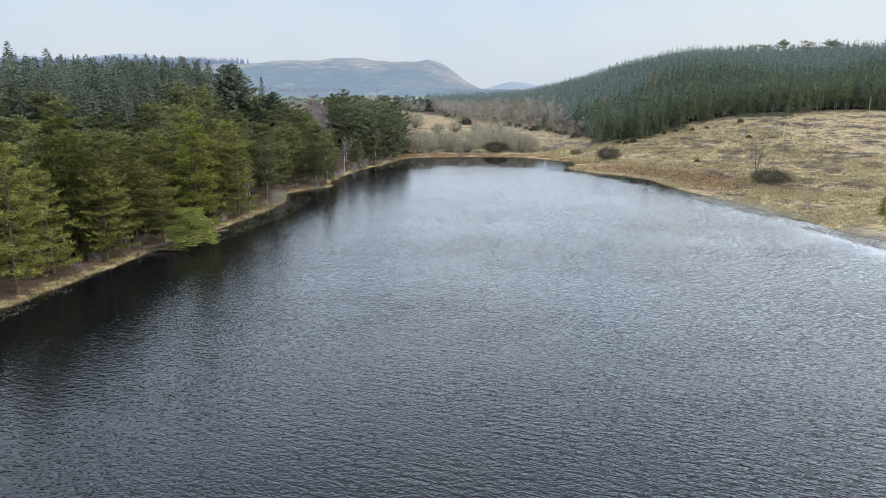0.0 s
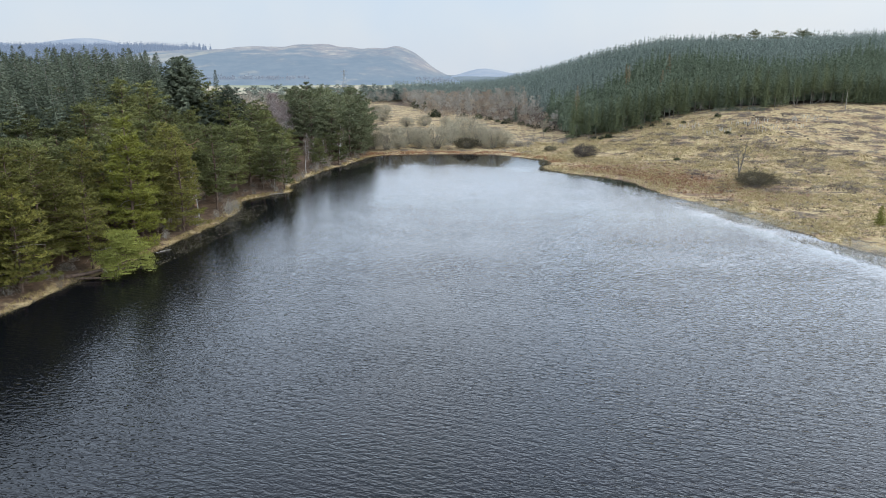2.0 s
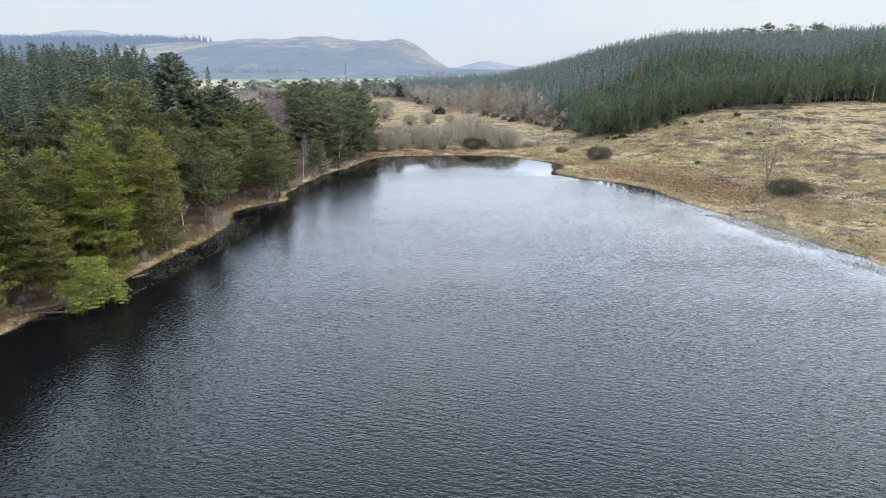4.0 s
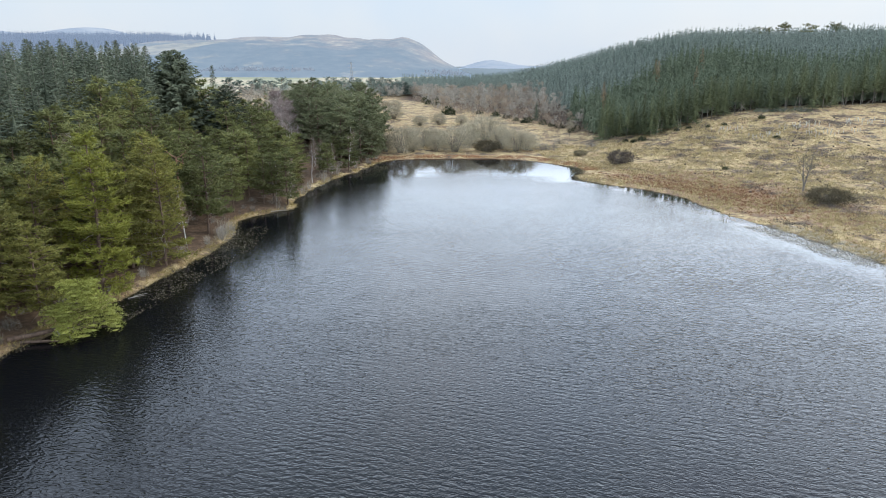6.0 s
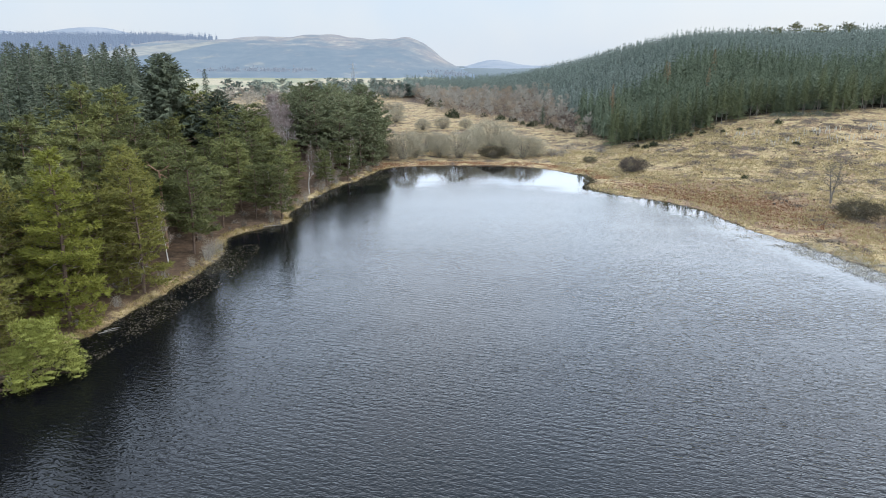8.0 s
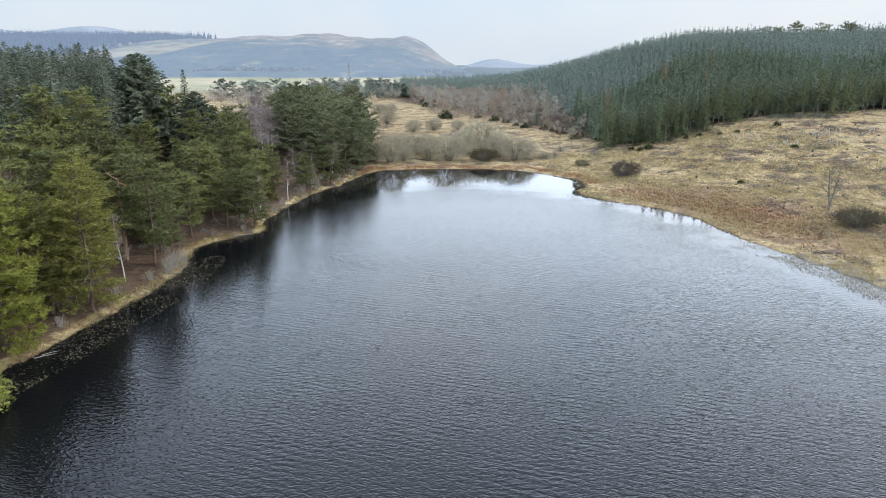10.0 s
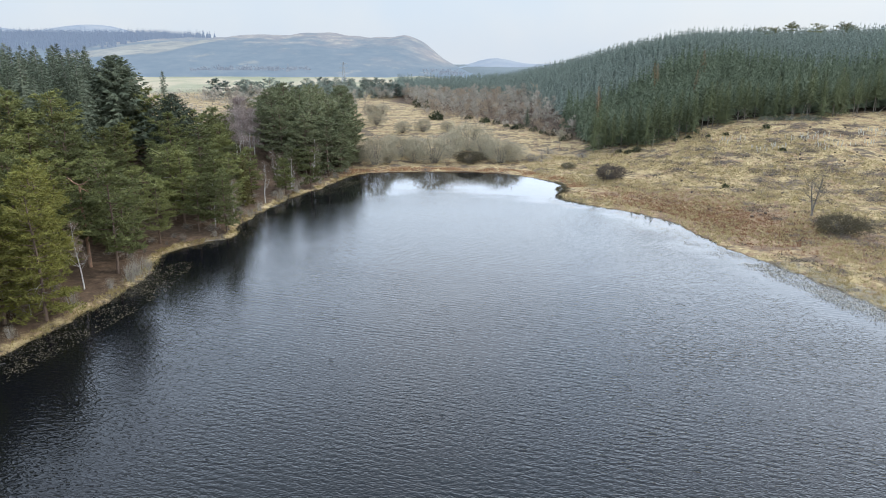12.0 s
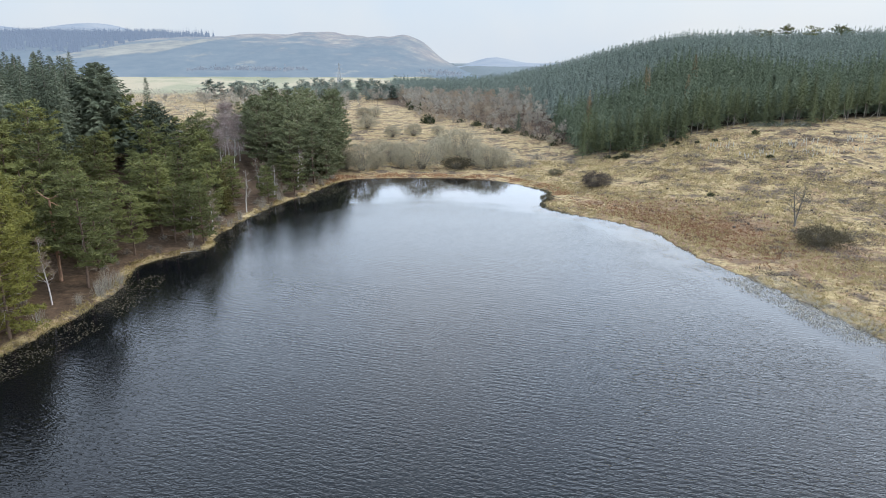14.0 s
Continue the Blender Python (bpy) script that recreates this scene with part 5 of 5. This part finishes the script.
tuft_mesh("reeds", "dark wet rushes along the peaty bank", "reeds", peat, np.full(len(peat), -0.03), 4, 0.5, 0.12, M_SCRUB, 0.25, 0.6)
shore = edge_points(rng, 1300, 3.0, 12.0, 0.6, 6.5, (-20, 56, 250, 294))
tuft_mesh("bracken", "reddish dead fern along the lake's head", "bracken", shore, height(shore[:, 0], shore[:, 1]) - 0.03, 4, 0.6, 0.2, M_RUST, 0.3, 0.5)

# ---- the felled moor: brash, stumps, tree shelters, post ----
BRASH = kinds(3, lambda r: bush_meshes(r, 6, 1.0, M_BRASH, M_DEAD, 420, 0.08), 231)
HEATH = kinds(2, lambda r: bush_meshes(r, 6, 1.1, M_HEATH, M_GREY_BARK, 420, 0.12), 235)
for x, y, s in ((85, 291, 1.3), (100, 268, 1.1), (109, 251, 1.2), (125, 272, 0.9), (132, 256, 1.0), (122, 229, 0.9), (106, 286, 1.4), (113, 276, 1.2), (119, 262, 0.8), (95, 281, 1.0), (140, 262, 1.1), (148, 250, 0.9), (135, 240, 0.8), (90, 298, 0.9), (155, 268, 1.2), (128, 288, 1.0), (144, 280, 1.1), (163, 258, 1.0), (98, 242, 0.5), (115, 238, 0.7), (112, 191, 1.0), (118, 189, 1.2), (124, 188, 1.1), (130, 186, 1.2), (131, 221, 0.9), (139, 208, 0.8), (117, 210, 0.9), (146, 222, 1.0), (152, 212, 0.9), (126, 203, 0.6), (158, 236, 1.1), (140, 232, 0.8)):
    plant("brushwood_pile", BRASH[rng.integers(0, 3)], at(x, y, rng.uniform(0, 360)), "grey heap of felled branches on the moor", "brushwood", "brushwood heaps on the felled moor", s, rng.uniform(0.7, 1.2))
for x, y in scatter(rng, 130, (84, 200, 180, 305), lambda x, y: x < 0.70 * y and wobble(x, y, 40.0, 3.0) > -0.25, 4):
    plant("heather_patch", HEATH[rng.integers(0, 2)], at(x, y, rng.uniform(0, 360)), "low brown patch of leafless heath scrub", "scrub", "heath scrub on the moor", rng.uniform(0.4, 1.6), rng.uniform(0.6, 1.0))
STUMP = Shape()
STUMP.tube([(0, 0, -0.2), (0, 0, 0.12), (0.02, 0, 0.42)], [0.42, 0.32, 0.28], 9)
STUMP.add([(0.28 * math.cos(a), 0.28 * math.sin(a), 0.42) for a in np.arange(9) * 6.283 / 9], [tuple(range(9))])
STUMP = STUMP.mesh("stump", M_SCRUB_WOOD, False)
for x, y in [(93.6, 241.2), (97, 236), (103, 232)] + scatter(rng, 34, (80, 175, 205, 300), lambda x, y: x < 0.62 * y, 4):
    ob = tagged(new("stump", STUMP), "weathered dark tree stump in the grass", "stump", "stumps on the felled moor")
    ob.matrix_world = at(x, y, rng.uniform(0, 360)) @ Matrix.Diagonal((rng.uniform(0.7, 1.4),) * 2 + (rng.uniform(0.6, 1.2), 1))

TUBE, STAKE = Shape(), Shape()
for r0 in (0.08, 0.07):
    TUBE.tube([(0, 0, -0.05), (0, 0, 1.35)], [r0, r0], 8)
STAKE.tube([(0.1, 0, -0.2), (0.1, 0, 1.15)], [0.025, 0.022], 4)
TUBE, STAKE = TUBE.mesh("tube", M_SHELTER), STAKE.mesh("stake", M_DEAD)
shelter = thing("tree_shelter", "pale plastic tree guard tied to a stake", "tree guard", "tree guards on the felled moor")
part("tube", TUBE, shelter)
part("stake", STAKE, shelter)
places = [(x0 + (x1 - x0) * rng.uniform(0, 1), y0 + rng.uniform(-3.5, 3.5)) for x0, x1, y0, n in ((110, 122, 294, 14), (117, 129, 278, 20), (131, 149, 284, 26), (156, 172, 288, 22), (135, 156, 274, 24)) for _ in range(n)]
shelter.matrix_world = at(*places[0])
for x, y in places[1:]:
    copy_thing(shelter, pose(x, y, ground_at(x, y), rng.normal() * 5, rng.normal() * 5, rng.uniform(0, 360)))

POST = Shape()
POST.tube([(0, 0, -0.5), (0, 0, 8.6)], [0.16, 0.12], 10)
POST.add([(0.12 * math.cos(a), 0.12 * math.sin(a), 8.6) for a in np.arange(10) * 6.283 / 10], [tuple(range(10))])
ob = tagged(new("pole", POST.mesh("pole", M_DEAD, False)), "bare weathered wooden pole on the moor's brow", "pole")
ob.matrix_world = at(191.4, 306)


# ---- the far valley ----
def pylon(x, y, tall):
    """A lattice mast with three pairs of arms."""
    s = Shape()
    w = lambda z: 2.6 * (1 - z / tall) ** 1.4 + 0.35
    corners = ((1, 1), (1, -1), (-1, -1), (-1, 1))
    lv = np.linspace(0, tall, 9)
    for a, b in zip(lv[:-1], lv[1:]):
        for (cx, cy), (ex, ey) in zip(corners, corners[1:] + corners[:1]):
            s.tube([(cx * w(a), cy * w(a), a), (cx * w(b), cy * w(b), b)], [0.16, 0.14], 4)
            s.tube([(cx * w(a), cy * w(a), a), (ex * w(b), ey * w(b), b)], [0.09, 0.09], 3)
            s.tube([(ex * w(a), ey * w(a), a), (cx * w(b), cy * w(b), b)], [0.09, 0.09], 3)
    ob = thing("pylon", "grey steel lattice power pylon in the valley", "pylon")
    ob.matrix_world = at(x, y, 25)
    part("lattice", s.mesh("lattice", M_STEEL), ob)
    for z in (0.66, 0.8, 0.93):
        for side in (-1, 1):
            m = Shape()
            m.tube([(0, 0.3, z * tall), (side * 4.2, 0, z * tall + 0.1)], [0.12, 0.06], 4)
            m.tube([(0, -0.3, z * tall + 1.0), (side * 4.2, 0, z * tall + 0.1)], [0.10, 0.06], 4)
            part("arm", m.mesh("arm", M_STEEL), ob)


pylon(-67, 690, 27)
r = np.random.default_rng(41)
x, u = r.uniform(-1250, -535, 2800), 0.33 + 0.69 * r.uniform(0, 1, 2800) ** 0.6
keep = x < -575 + 60 * np.maximum(0, u - 0.5) * r.uniform(0.7, 1.4, 2800)
x, u = x[keep], u[keep]
z = HILL_FOOT + (long_hill(x) - HILL_FOOT) * np.sin(np.minimum(u, 1) * np.pi / 2) ** 1.25 - 2
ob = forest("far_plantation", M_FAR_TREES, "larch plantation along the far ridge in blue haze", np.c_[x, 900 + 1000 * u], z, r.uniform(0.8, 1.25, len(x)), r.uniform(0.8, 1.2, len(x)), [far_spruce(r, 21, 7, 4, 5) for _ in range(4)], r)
hedge = Shape()
for x, y in [(x + r.normal() * 2, y0 + r.normal() * 5 + 0.05 * x) for y0 in (1005,) for x in np.arange(-720, 60, 4.5) if math.sin(x * 0.021 + y0) + 0.5 * math.sin(x * 0.06) > 0.15]:
    n = 16
    p = r.normal(size=(n, 3)) * (2.6, 2.0, 1.5) + (x, y, HILL_FOOT + (float(long_hill(np.array(x))) - HILL_FOOT) * math.sin((y - 900) / 1000 * math.pi / 2) ** 1.25 + 2)
    hedge.blades(p, r.normal(size=(n, 3)) + (0, 0, 0.6), r.uniform(2.0, 4.5, n), 2.6, r)
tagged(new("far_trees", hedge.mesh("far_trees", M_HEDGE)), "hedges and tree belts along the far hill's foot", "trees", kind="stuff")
